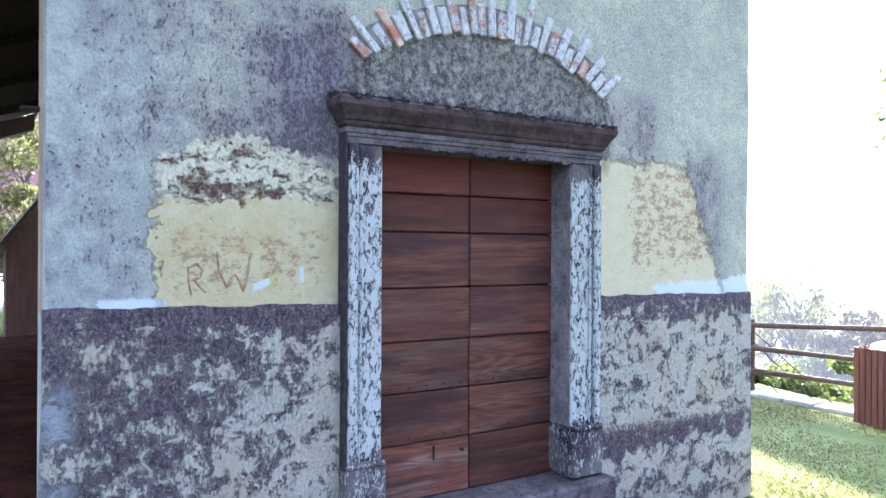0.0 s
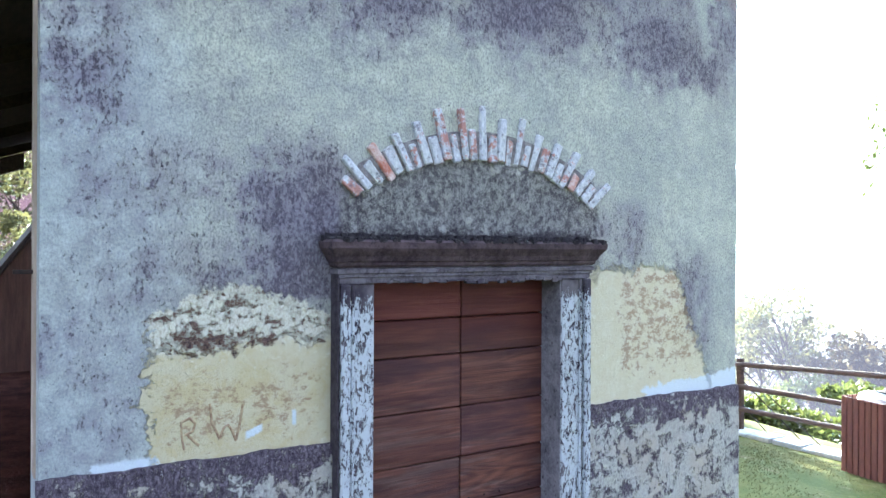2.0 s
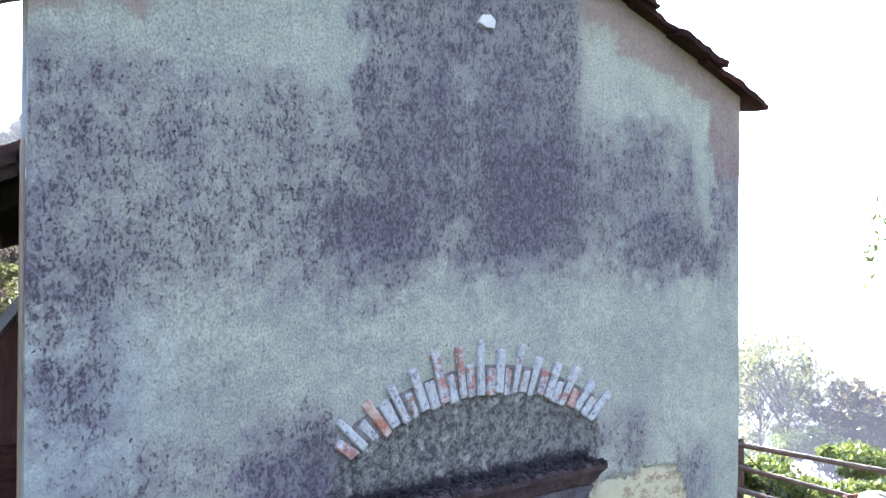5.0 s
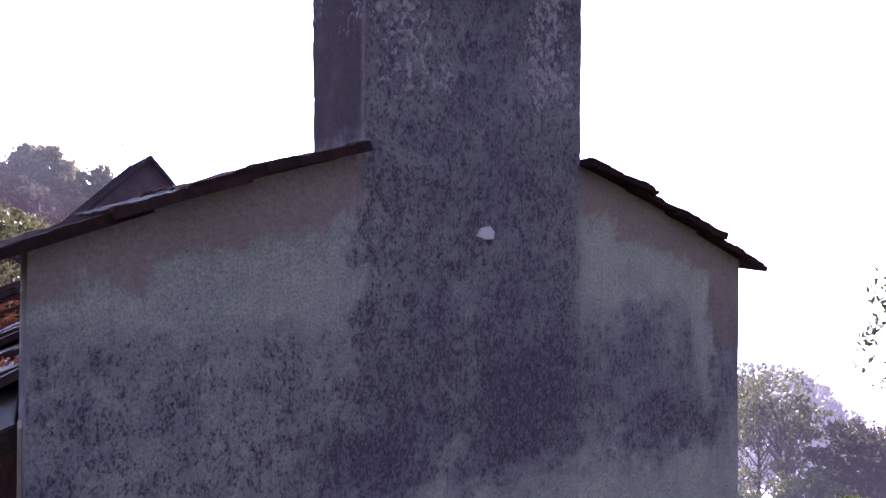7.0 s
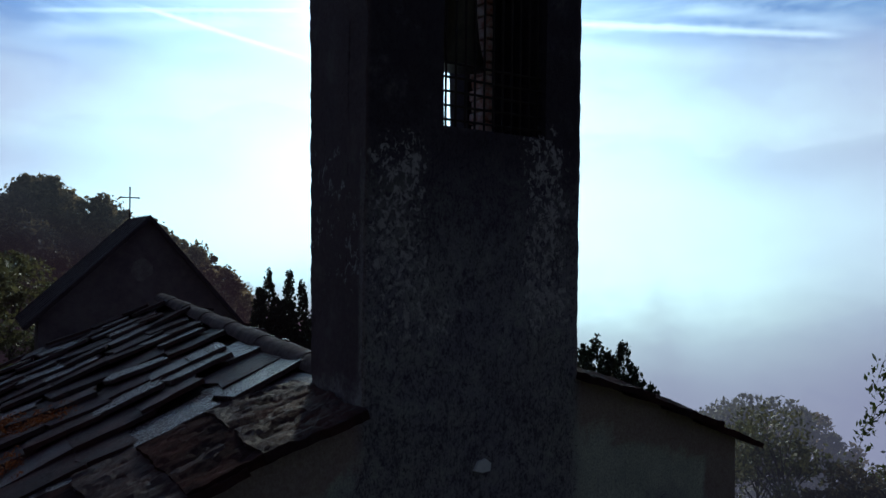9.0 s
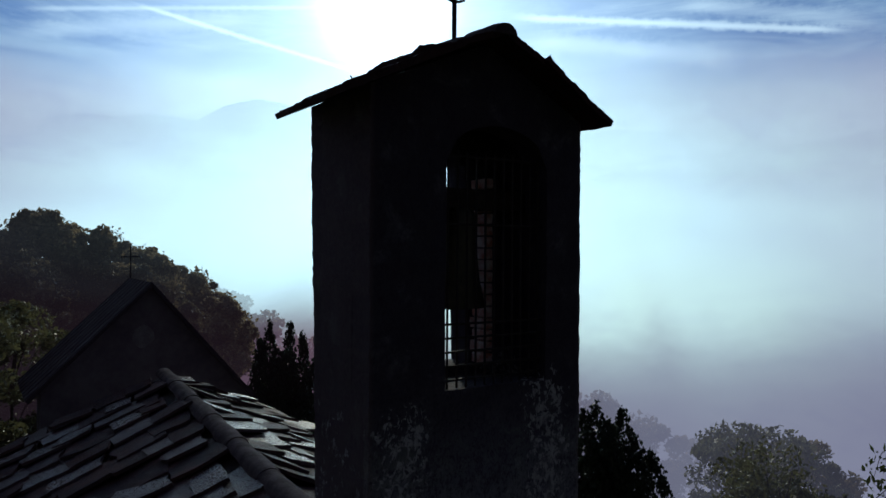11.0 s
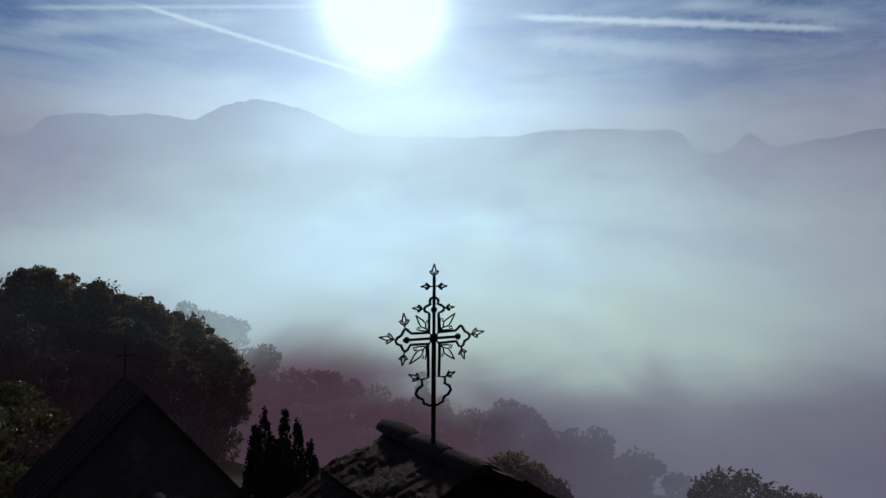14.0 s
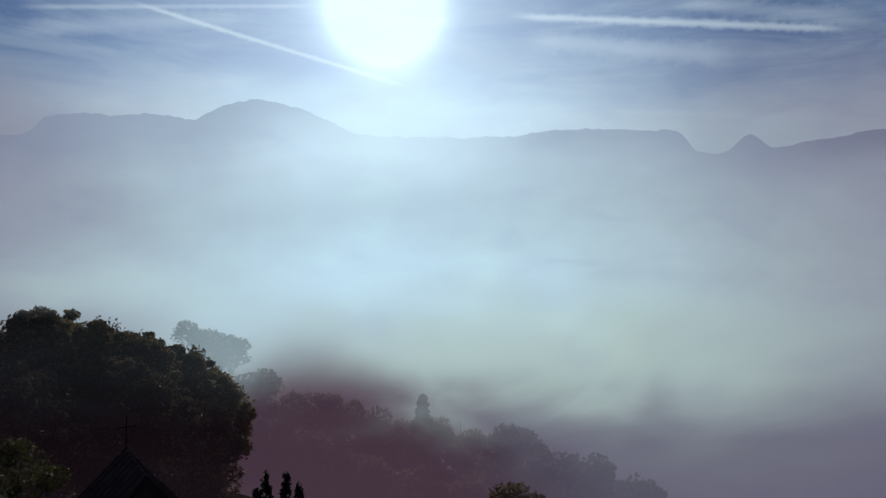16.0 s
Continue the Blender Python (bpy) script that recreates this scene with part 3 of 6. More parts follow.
def make_slate(name, base, rust, gloss=0.5, depth=0.02, shine=0.12):
    """Split stone: streaked, rust-stained, each piece of its own tone and gloss."""
    m, t, b = material(name)
    p = t.where()
    n = t.noise(p, 2.6, 6.0, 0.65)
    f = t.noise(t.stretch(p, (2.4, 1, 1)), 17.0, 8.0, 0.74)
    k = t.m("FRACT", t.m("ADD", t.chance(), t.add("ShaderNodeNewGeometry", {}).outputs["Random Per Island"]))
    col = t.mix(k, tuple(0.6 * c for c in base), tuple(1.4 * c for c in base))
    col = t.mix(t.m("MULTIPLY", t.ramp(n, 0.42, 0.66), 0.8), col, rust)
    col = t.mix(t.m("MULTIPLY", t.ramp(f, 0.44, 0.72), 0.50), col, tuple(0.45 * c for c in base))
    col = t.mix(t.m("MULTIPLY", t.ramp(t.noise(p, 13.0, 5.0, 0.7), 0.62, 0.70), 0.22), col, (0.10, 0.085, 0.085))
    r = t.m("SUBTRACT", t.m("SUBTRACT", gloss, t.m("MULTIPLY", k, 0.12)), t.m("MULTIPLY", t.ramp(f, 0.4, 0.7), 0.06))
    surface(t, b, col, r, t.m("ADD", t.m("MULTIPLY", n, 0.6), f), depth)
    put(b.inputs["Specular IOR Level"], t.m("MULTIPLY", t.ramp(k, 0.45, 0.9, 0.06 * shine, shine), t.ramp(f, 0.35, 0.6, 0.3, 1.0)))
    return m


def make_brick():
    """Bricks with thin old limewash: red showing through, dirty edges."""
    m, t, b = material("limewashed_brick")
    p = t.where()
    red = t.noise(p, 13.0, 7.0, 0.70, 0.3)
    f = t.noise(t.stretch(p, (1, 1, 0.6)), 45.0, 6.0, 0.72)
    col = t.mix(t.ramp(f, 0.35, 0.65), (0.46, 0.50, 0.55), (0.68, 0.71, 0.75))
    show = t.ramp(t.m("ADD", t.m("ADD", red, t.m("MULTIPLY", t.m("SUBTRACT", f, 0.5), 0.3)), t.ramp(t.chance(), 0.55, 1.0, -0.02, 0.10)), 0.56, 0.64)
    col = t.mix(t.m("MULTIPLY", show, 0.85), col, t.mix(f, (0.36, 0.12, 0.085), (0.50, 0.26, 0.21)))
    col = t.mix(t.m("MULTIPLY", t.ramp(t.noise(p, 30.0, 6.0, 0.7), 0.54, 0.64), 0.7), col, (0.14, 0.12, 0.15))
    surface(t, b, col, 0.92, t.m("ADD", red, f), 0.012, spec=0.12)
    return m


def make_leaf(name, dark, light, through=0.35):
    """Leaves: each one of its own tone, partly letting light through."""
    m, t, b = material(name)
    n = t.add("ShaderNodeNewGeometry", {}).outputs["Random Per Island"]
    col = t.mix(n, dark, light)
    surface(t, b, col, 0.6, spec=0.3)
    tr = t.add("ShaderNodeBsdfTranslucent", {"Color": t.mix(0.5, col, light)})
    mx = t.add("ShaderNodeMixShader", {0: through, 1: b.outputs[0], 2: tr.outputs[0]})
    put(m.node_tree.nodes["Material Output"].inputs[0], mx.outputs[0])
    return m


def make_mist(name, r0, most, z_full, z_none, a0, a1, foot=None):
    """Glowing sheet as mist, thinner upwards, painted in the sunlit haze of its direction."""
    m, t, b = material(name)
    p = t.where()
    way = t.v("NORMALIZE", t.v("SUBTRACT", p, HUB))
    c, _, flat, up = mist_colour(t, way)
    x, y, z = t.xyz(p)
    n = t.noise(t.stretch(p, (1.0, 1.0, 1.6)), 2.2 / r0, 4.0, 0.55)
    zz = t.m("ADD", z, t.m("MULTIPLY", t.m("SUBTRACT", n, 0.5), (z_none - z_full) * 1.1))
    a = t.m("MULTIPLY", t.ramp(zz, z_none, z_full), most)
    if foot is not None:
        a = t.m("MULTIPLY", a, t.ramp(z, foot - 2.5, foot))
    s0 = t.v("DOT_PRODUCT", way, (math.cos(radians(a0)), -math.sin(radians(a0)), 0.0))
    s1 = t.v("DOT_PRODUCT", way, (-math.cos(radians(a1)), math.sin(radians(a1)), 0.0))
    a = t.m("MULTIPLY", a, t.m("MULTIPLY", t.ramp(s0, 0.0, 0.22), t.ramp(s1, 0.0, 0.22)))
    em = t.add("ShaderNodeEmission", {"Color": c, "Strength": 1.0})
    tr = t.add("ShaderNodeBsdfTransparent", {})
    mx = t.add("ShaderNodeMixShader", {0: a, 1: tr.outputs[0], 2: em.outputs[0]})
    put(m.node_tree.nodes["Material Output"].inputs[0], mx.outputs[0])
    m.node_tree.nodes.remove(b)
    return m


PLASTER = make_plaster()
SKIRTING = make_skirting()
SIDE_WALL = make_simple("tan_side_plaster", (0.30, 0.24, 0.19), (0.42, 0.35, 0.29), 2.0, 0.9, 0.01)
DOOR_WOOD = make_wood("door_wood", (0.036, 0.012, 0.014), (0.200, 0.080, 0.054), (0.250, 0.172, 0.158), 0.28)
PAINTED_STONE = make_chipped("whitewashed_stone", (0.55, 0.61, 0.66), (0.035, 0.030, 0.042), 0.485)
BARE_STONE = make_simple("dark_moulded_stone", (0.030, 0.020, 0.026), (0.100, 0.072, 0.082), 7.0, 0.88, 0.010, fleck=(0.025, 0.02, 0.026))
LINTEL_STONE = make_simple("grey_moulded_stone", (0.058, 0.050, 0.062), (0.165, 0.155, 0.180), 9.0, 0.88, 0.008, fleck=(0.05, 0.042, 0.055))
STEP_STONE = make_simple("worn_step_stone", (0.060, 0.052, 0.066), (0.165, 0.150, 0.168), 7.0, 0.88, 0.012, fleck=(0.045, 0.038, 0.048), spec=0.1)
BRICK = make_brick()
BRICK_RED = make_simple("bare_brick", (0.40, 0.14, 0.09), (0.60, 0.52, 0.50), 10.0, 0.9, 0.008)
JOINT = make_simple("old_mortar", (0.10, 0.09, 0.10), (0.30, 0.29, 0.29), 22.0, 0.95, 0.008)
SLATE = make_slate("roof_slate", (0.066, 0.045, 0.050), (0.096, 0.046, 0.043), 0.40, 0.012, 0.22)
SLAB = make_slate("roof_slab", (0.046, 0.029, 0.031), (0.074, 0.033, 0.029), 0.60, 0.006, 0.030)
RIDGE = make_simple("ridge_mortar", (0.060, 0.045, 0.048), (0.13, 0.100, 0.100), 5.0, 0.85, 0.01, spec=0.03)
IRON = make_simple("wrought_iron", (0.012, 0.010, 0.012), (0.035, 0.022, 0.02), 12.0, 0.7, 0.003, spec=0.3)
BRONZE = make_simple("old_bronze", (0.05, 0.05, 0.04), (0.10, 0.09, 0.06), 6.0, 0.5, 0.003, metal=0.7)
TIMBER = make_simple("dark_timber", (0.028, 0.020, 0.018), (0.06, 0.042, 0.036), 5.0, 0.85, 0.005, stretch=(4, 1, 4))
RAIL_WOOD = make_simple("rail_wood", (0.045, 0.030, 0.028), (0.095, 0.062, 0.055), 6.0, 0.8, 0.004, stretch=(3, 1, 6))
BIN_WOOD = make_simple("bin_slat_paint", (0.075, 0.023, 0.020), (0.115, 0.040, 0.033), 5.0, 0.7, 0.003, vary=0.12, stretch=(6, 6, 1))
SNOWY = make_simple("white_plastic", (0.62, 0.66, 0.70), (0.78, 0.80, 0.82), 5.0, 0.45, 0.004)
CONCRETE = make_simple("kerb_stone", (0.22, 0.24, 0.26), (0.34, 0.36, 0.37), 3.0, 0.85, 0.008, vary=0.08)
BROWN_WALL = make_simple("brown_boards", (0.060, 0.030, 0.024), (0.105, 0.054, 0.042), 2.0, 0.85, 0.01, stretch=(5, 5, 0.6))
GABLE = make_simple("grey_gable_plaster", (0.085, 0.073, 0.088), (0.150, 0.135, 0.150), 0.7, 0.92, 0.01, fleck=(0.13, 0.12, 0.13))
TIN = make_simple("tin_roof", (0.030, 0.025, 0.032), (0.055, 0.047, 0.055), 2.0, 0.7, 0.003, spec=0.04)
BARK = make_simple("bark", (0.035, 0.026, 0.022), (0.085, 0.065, 0.052), 9.0, 0.9, 0.012, stretch=(3, 3, 0.7))
GRASS = make_leaf("grass_blades", (0.066, 0.072, 0.022), (0.118, 0.108, 0.038), 0.30)
LEAF_WOOD = make_leaf("oak_leaves", (0.060, 0.044, 0.034), (0.205, 0.158, 0.085), 0.6)
LEAF_RUST = make_leaf("turning_leaves", (0.040, 0.034, 0.022), (0.105, 0.084, 0.044), 0.35)
LEAF_LOCUST = make_leaf("locust_leaves", (0.046, 0.050, 0.024), (0.138, 0.132, 0.060), 0.35)
LEAF_BRIGHT = make_leaf("bush_leaves", (0.045, 0.062, 0.016), (0.125, 0.14, 0.045))
LEAF_DARK = make_leaf("cypress_sprays", (0.012, 0.018, 0.012), (0.035, 0.045, 0.026), 0.1)
MOSS = make_leaf("rust_red_moss", (0.20, 0.05, 0.02), (0.36, 0.12, 0.04), 0.2)


def make_ground():
    m, t, b = material("turf")
    p = t.where()
    n = t.noise(p, 0.9, 6.0, 0.65)
    f = t.noise(p, 14.0, 5.0, 0.7)
    col = t.mix(t.ramp(t.m("ADD", t.m("MULTIPLY", n, 0.5), t.m("MULTIPLY", f, 0.5)), 0.38, 0.62), (0.050, 0.058, 0.016), (0.094, 0.090, 0.030))
    col = t.mix(t.m("MULTIPLY", t.ramp(t.noise(p, 2.2, 5.0, 0.65), 0.56, 0.70), 0.7), col, (0.17, 0.135, 0.085))
    surface(t, b, col, 0.95, t.m("ADD", n, f), 0.012, spec=0.05)
    return m


TURF = make_ground()


# ---- ground ----
def ground_z(x, y):
    z = -0.35 - 0.11 * min(max(x - 2.9, 0), 6.6)
    drop = max(x - 10.6, 0)
    z -= 0.42 * drop if drop < 60 else 25.2 + 0.25 * (drop - 60)
    z -= 0.05 * max(y - 20, 0) + 0.10 * max(y - 50, 0)
    return max(z, -130) + (0.05 * noise.noise((x * 0.6, y * 0.6, 0)) if x * x + y * y < 900 else 0)


def make_sheet():
    radii = [0.0] + [0.35 * 1.115 ** k for k in range(88)]
    verts, faces, n = [], [], 96
    for r in radii:
        for k in range(n):
            x, y = 3 + r * math.cos(k * math.tau / n), 2 + r * math.sin(k * math.tau / n)
            verts.append((x, y, ground_z(x, y)))
    for i in range(len(radii) - 1):
        for k in range(n):
            faces.append((i * n + k, i * n + (k + 1) % n, (i + 1) * n + (k + 1) % n, (i + 1) * n + k))
    return raw(verts, faces)


tagged(shown("ground", make_sheet(), TURF, smooth=True), "worn autumn lawn falling away beyond the railing", "ground", kind="structure")


# ---- walls ----
def wall(bm, xs, hole, zb, hz0, arch, top, thick, m=Matrix(), rough=0.010, step=0.12, edge=0.0):
    """An uneven wall in its own x and z, with an opening, that goes back by its thickness along y."""
    hx0, hx1 = hole
    grid = {}
    def vert(i, j, x, z):
        key = (round(x, 4), round(z, 4))
        if key not in grid:
            out = edge * (noise.noise((x * 3, 0.0, z * 6.0)) + noise.noise((x * 3, 4.0, z * 27.0))) if x in (xs[0], xs[-1]) else 0.0
            grid[key] = bm.verts.new((x + out, wavy(x, z, 0.5, rough), z))
        return grid[key]
    faces = []
    na, nb, nc = (max(1, round(d / step)) for d in (max(hz0 - zb, step), max(arch(hx0) - hz0, step), 1.2))
    for i in range(len(xs) - 1):
        a, b = xs[i], xs[i + 1]
        inside = a >= hx0 - 1e-4 and b <= hx1 + 1e-4
        cols = []
        for x in (a, b):
            e = 1e-5 if x == a else -1e-5
            zs = [zb + (hz0 - zb) * k / na for k in range(na + 1)] if hz0 > zb + 1e-3 else [zb]
            ar, tp = arch(x), top(x + e)
            s1 = len(zs) - 1
            zs += [hz0 + (ar - hz0) * k / nb for k in range(1, nb + 1)]
            s2 = len(zs) - 1
            zs += [ar + (tp - ar) * k / nc for k in range(1, nc + 1)]
            cols.append(zs)
        for j in range(len(cols[0]) - 1):
            if inside and s1 <= j < s2:
                continue
            vs = []
            for v in (vert(0, 0, a, cols[0][j]), vert(0, 0, b, cols[1][j]), vert(0, 0, b, cols[1][j + 1]), vert(0, 0, a, cols[0][j + 1])):
                if v not in vs:
                    vs.append(v)
            if len(vs) > 2:
                faces.append(bm.faces.new(vs))
    ex = bmesh.ops.extrude_face_region(bm, geom=faces)
    new_verts = [v for v in ex["geom"] if isinstance(v, bmesh.types.BMVert)]
    for v in new_verts:
        v.co.y = thick
    bmesh.ops.transform(bm, matrix=m, verts=list(bm.verts))


def spread(marks, step):
    out = []
    for a, b in zip(marks, marks[1:]):
        n = max(1, round((b - a) / step))
        out += [a + (b - a) * k / n for k in range(n)]
    return out + [marks[-1]]


XL, XR, TL, TR, TB = -2.15, 2.755, -0.567, 1.036, 0.72
MIDDLE = 0.30


def roof_z(x):
    d = abs(x - MIDDLE)
    return 5.812 - 0.235 * d - 0.037 * d * d


def bay_point(d, y):
    """A point of the raised roof over the front wall: d metres across from its middle, y metres back."""
    return Vector((MIDDLE + d, y, roof_z(MIDDLE + d)))


def nave_point(d, y):
    """A point of the lower nave roof: d metres across from the ridge, y metres back."""
    return Vector((0.24 + d + 0.06 * y, y, 5.28 + 0.010 * y - 0.43 * abs(d)))


chapel = thing("chapel", "small old chapel with peeling grey plaster and a bell tower", "chapel")

bm = bmesh.new()
wall(bm, spread([XL, TL - 0.001, TL], 0.115)[:-1] + spread([TL, -0.55, 0.83, TR], 0.115) + spread([TR + 0.001, XR], 0.115), (-0.55, 0.83), -0.7, -0.7, lambda x: 2.13,
     lambda x: 5.30 if TL < x < TR else roof_z(x) - 0.045, 0.5)
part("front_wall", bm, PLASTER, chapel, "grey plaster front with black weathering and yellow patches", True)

# nave walls, a little askew to the front
SKEW = 0.058
bm = bmesh.new()
prism(bm, [(XL, 0.5), (XL + 0.5, 0.5), (XL + 0.5 + SKEW * 11.4, 11.4), (XL + SKEW * 11.4, 11.4)], -0.7, 4.02, "z")
part("side_wall", bm, SIDE_WALL, chapel, "tan plastered side wall")
bm = bmesh.new()
prism(bm, [(XR - 0.5, 0.5), (XR, 0.5), (XR + SKEW * 11.4, 11.4), (XR - 0.5 + SKEW * 11.4, 11.4)], -0.9, 4.02, "z")
part("side_wall", bm, SIDE_WALL, chapel, "tan plastered side wall")
bm = bmesh.new()
prism(bm, [(XL + 0.70, -0.7), (XR + 0.6, -0.7), (XR + 0.6, 4.1), (0.9, 5.2), (XL + 0.70, 4.0)], 11.0, 11.38)
part("back_wall", bm, SIDE_WALL, chapel)
# corner strip and iron bracket on the side
part("corner_strip", box(XL - 0.012, XL + 0.05, 0.16, 0.34, 1.25, 4.2, 0.01, 0.004), SIDE_WALL, chapel, "tan strip along the corner")
part("bracket", box(XL - 0.09, XL + 0.01, 0.22, 0.25, 2.185, 2.205, 0.004), IRON, chapel, "black iron bracket")

# coarse render at the foot of the front
def skirting(x0, x1):
    bm = bmesh.new()
    xs = spread([x0, x1], 0.03)
    rows, cols = 20, []
    for x in xs:
        top = 1.265 - 0.011 * x + 0.014 * noise.noise((x * 4, 0, 1.5)) + 0.010 * noise.noise((x * 21, 4, 1.5))
        col = []
        for k in range(rows + 1):
            z = -0.7 + (top + 0.7) * k / rows
            out = 0.020 + wavy(x, z, 0.3, 0.012)
            col.append(bm.verts.new((x - (0.03 * max(0, (0.9 - z)) if x < -2.1 else 0), min(-0.012 - out * (0.5 if k == rows else 1.0), -0.012), z)))
        cols.append(col)
    fs = []
    for i in range(len(cols) - 1):
        for k in range(rows):
            fs.append(bm.faces.new((cols[i][k], cols[i + 1][k], cols[i + 1][k + 1], cols[i][k + 1])))
    ex = bmesh.ops.extrude_face_region(bm, geom=fs)
    for v in ex["geom"]:
        if isinstance(v, bmesh.types.BMVert):
            v.co.y = 0.012
    return bm


part("skirting", skirting(XL - 0.012, -0.765), SKIRTING, chapel, "coarse black and pale flaking render at the wall foot", True)
part("skirting", skirting(1.055, XR + 0.008), SKIRTING, chapel, "coarse mottled render at the wall foot", True)

# ---- bell tower ----
def gable_top(x):
    return 9.27 - (0.43 if x < 0.235 else 0.505) * abs(x - 0.235)


def front_arch(x):
    u = (x - 0.34) / 0.395
    return 8.52 + 0.25 * math.sqrt(max(0.0, 1 - u * u))


def back_arch(x):
    u = (x - 0.28) / 0.26
    return 8.50 + 0.20 * math.sqrt(max(0.0, 1 - u * u))


bm = bmesh.new()
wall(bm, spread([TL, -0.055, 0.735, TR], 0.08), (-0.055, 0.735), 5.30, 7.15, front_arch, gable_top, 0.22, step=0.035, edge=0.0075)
part("tower_front", bm, PLASTER, chapel, "weathered tower front, backlit shade in its colour, with an arched bell opening", True)
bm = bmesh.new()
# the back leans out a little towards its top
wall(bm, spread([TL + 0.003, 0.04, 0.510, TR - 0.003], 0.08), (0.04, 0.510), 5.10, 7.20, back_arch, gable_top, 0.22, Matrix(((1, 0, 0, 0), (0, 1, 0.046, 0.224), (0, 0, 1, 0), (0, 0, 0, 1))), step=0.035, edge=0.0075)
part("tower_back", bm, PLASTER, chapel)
for x0, nudge, high in ((TL, 1, 8.93), (TR, -1, 8.86)):
    bm = bmesh.new()
    wall(bm, spread([0.22, 0.66], 0.07), (9, 9), 5.10, 6.0, lambda y: 7.0, lambda y: high, 0.22, Matrix(((0, nudge, 0, x0), (1, 0, 0, 0), (0, 0, 1, 0), (0, 0, 0, 1))), 0.006)
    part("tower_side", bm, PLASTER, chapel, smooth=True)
# brick lining of the far opening
lining = tagged(new("brick_lining"), "reddish brick lining of the bell opening")
lining.parent = chapel
for k in range(16):
    z = 7.215 + k * 0.08
    part("brick", box(0.513, 0.57, 0.36, 0.53 + 0.02 * (k % 2), z, z + 0.07, 0.006, 0.003), BRICK_RED, lining)
part("floor_slab", box(TL + 0.2, TR - 0.2, 0.2, 0.55, 7.02, 7.12), STEP_STONE, chapel)

# white spot and pale chips on the tower front are lime lumps
bm = bmesh.new()
prism(bm, [(0.19, 5.09), (0.22, 5.14), (0.28, 5.15), (0.315, 5.12), (0.31, 5.075), (0.25, 5.07)], 0.01, -0.012)
part("lime_patch", bm, SNOWY, chapel, "small white lime patch")

# grille in the bell opening
grille = tagged(new("grille"), "black iron bar grille")
grille.parent = chapel
for k in range(11):
    x = -0.01 + k * 0.071
    bm = bmesh.new()
    tube(bm, (x, 0.05, 7.15), (x, 0.05, 8.60), 0.008, 0.008, 6)
    part("bar", bm, IRON, grille)
for k in range(7):
    z = 7.20 + (k * 0.085 if k < 5 else 0.95 + (k - 5) * 0.42)
    bm = bmesh.new()
    tube(bm, (-0.06, 0.05, z), (0.74, 0.05, z), 0.008, 0.008, 6)
    part("bar", bm, IRON, grille)

# bell
bell = thing("bell", "old bronze bell hanging in the tower opening", "bell")
bm = bmesh.new()
prof = [(0.0, 8.27), (0.10, 8.27), (0.145, 8.23), (0.16, 8.10), (0.175, 7.92), (0.205, 7.78), (0.25, 7.68), (0.285, 7.62), (0.27, 7.61), (0.0, 7.66)]
n = 24
rings = [[bm.verts.new((0.28 + r * 0.75 * math.cos(k * math.tau / n), 0.36 + min(r, 0.13) * math.sin(k * math.tau / n), z)) for k in range(n)] for r, z in prof[1:-1]]
for a, b2 in zip(rings, rings[1:]):
    for k in range(n):
        bm.faces.new((a[k], a[(k + 1) % n], b2[(k + 1) % n], b2[k]))
bm.faces.new(rings[0]), bm.faces.new(rings[-1][::-1])
part("body", bm, BRONZE, bell, smooth=True)
part("yoke", box(-0.36, 0.83, 0.30, 0.42, 8.26, 8.40, 0.01), TIMBER, bell, "dark timber yoke")

# ---- roofs ----
def slab_mesh(seed, w_, l_, t_, ragged=0.03, cell=6):
    """A split stone slab, ragged at its edges, lying in x (down the slope) and y, top at z = 0."""
    rnd = random.Random(seed)
    out = []
    for a, b2 in (((0, 0), (l_, 0)), ((l_, 0), (l_, w_)), ((l_, w_), (0, w_)), ((0, w_), (0, 0))):
        for k in range(cell // 2):
            f = k / (cell // 2)
            out.append((a[0] + (b2[0] - a[0]) * f + rnd.uniform(-1, 1) * ragged, a[1] + (b2[1] - a[1]) * f + rnd.uniform(-1, 1) * ragged))
    n = len(out)
    verts = [(x, y - w_ / 2, rnd.uniform(-0.006, 0.006)) for x, y in out] + [(x, y - w_ / 2, -t_) for x, y in out]
    verts += [(l_ / 2, 0, 0.004)]
    faces = [(k, (k + 1) % n, 2 * n) for k in range(n)] + [(n + k, n + (k + 1) % n, (k + 1) % n, k) for k in range(n)] + [tuple(range(2 * n - 1, n - 1, -1))]
    return raw(verts, faces)


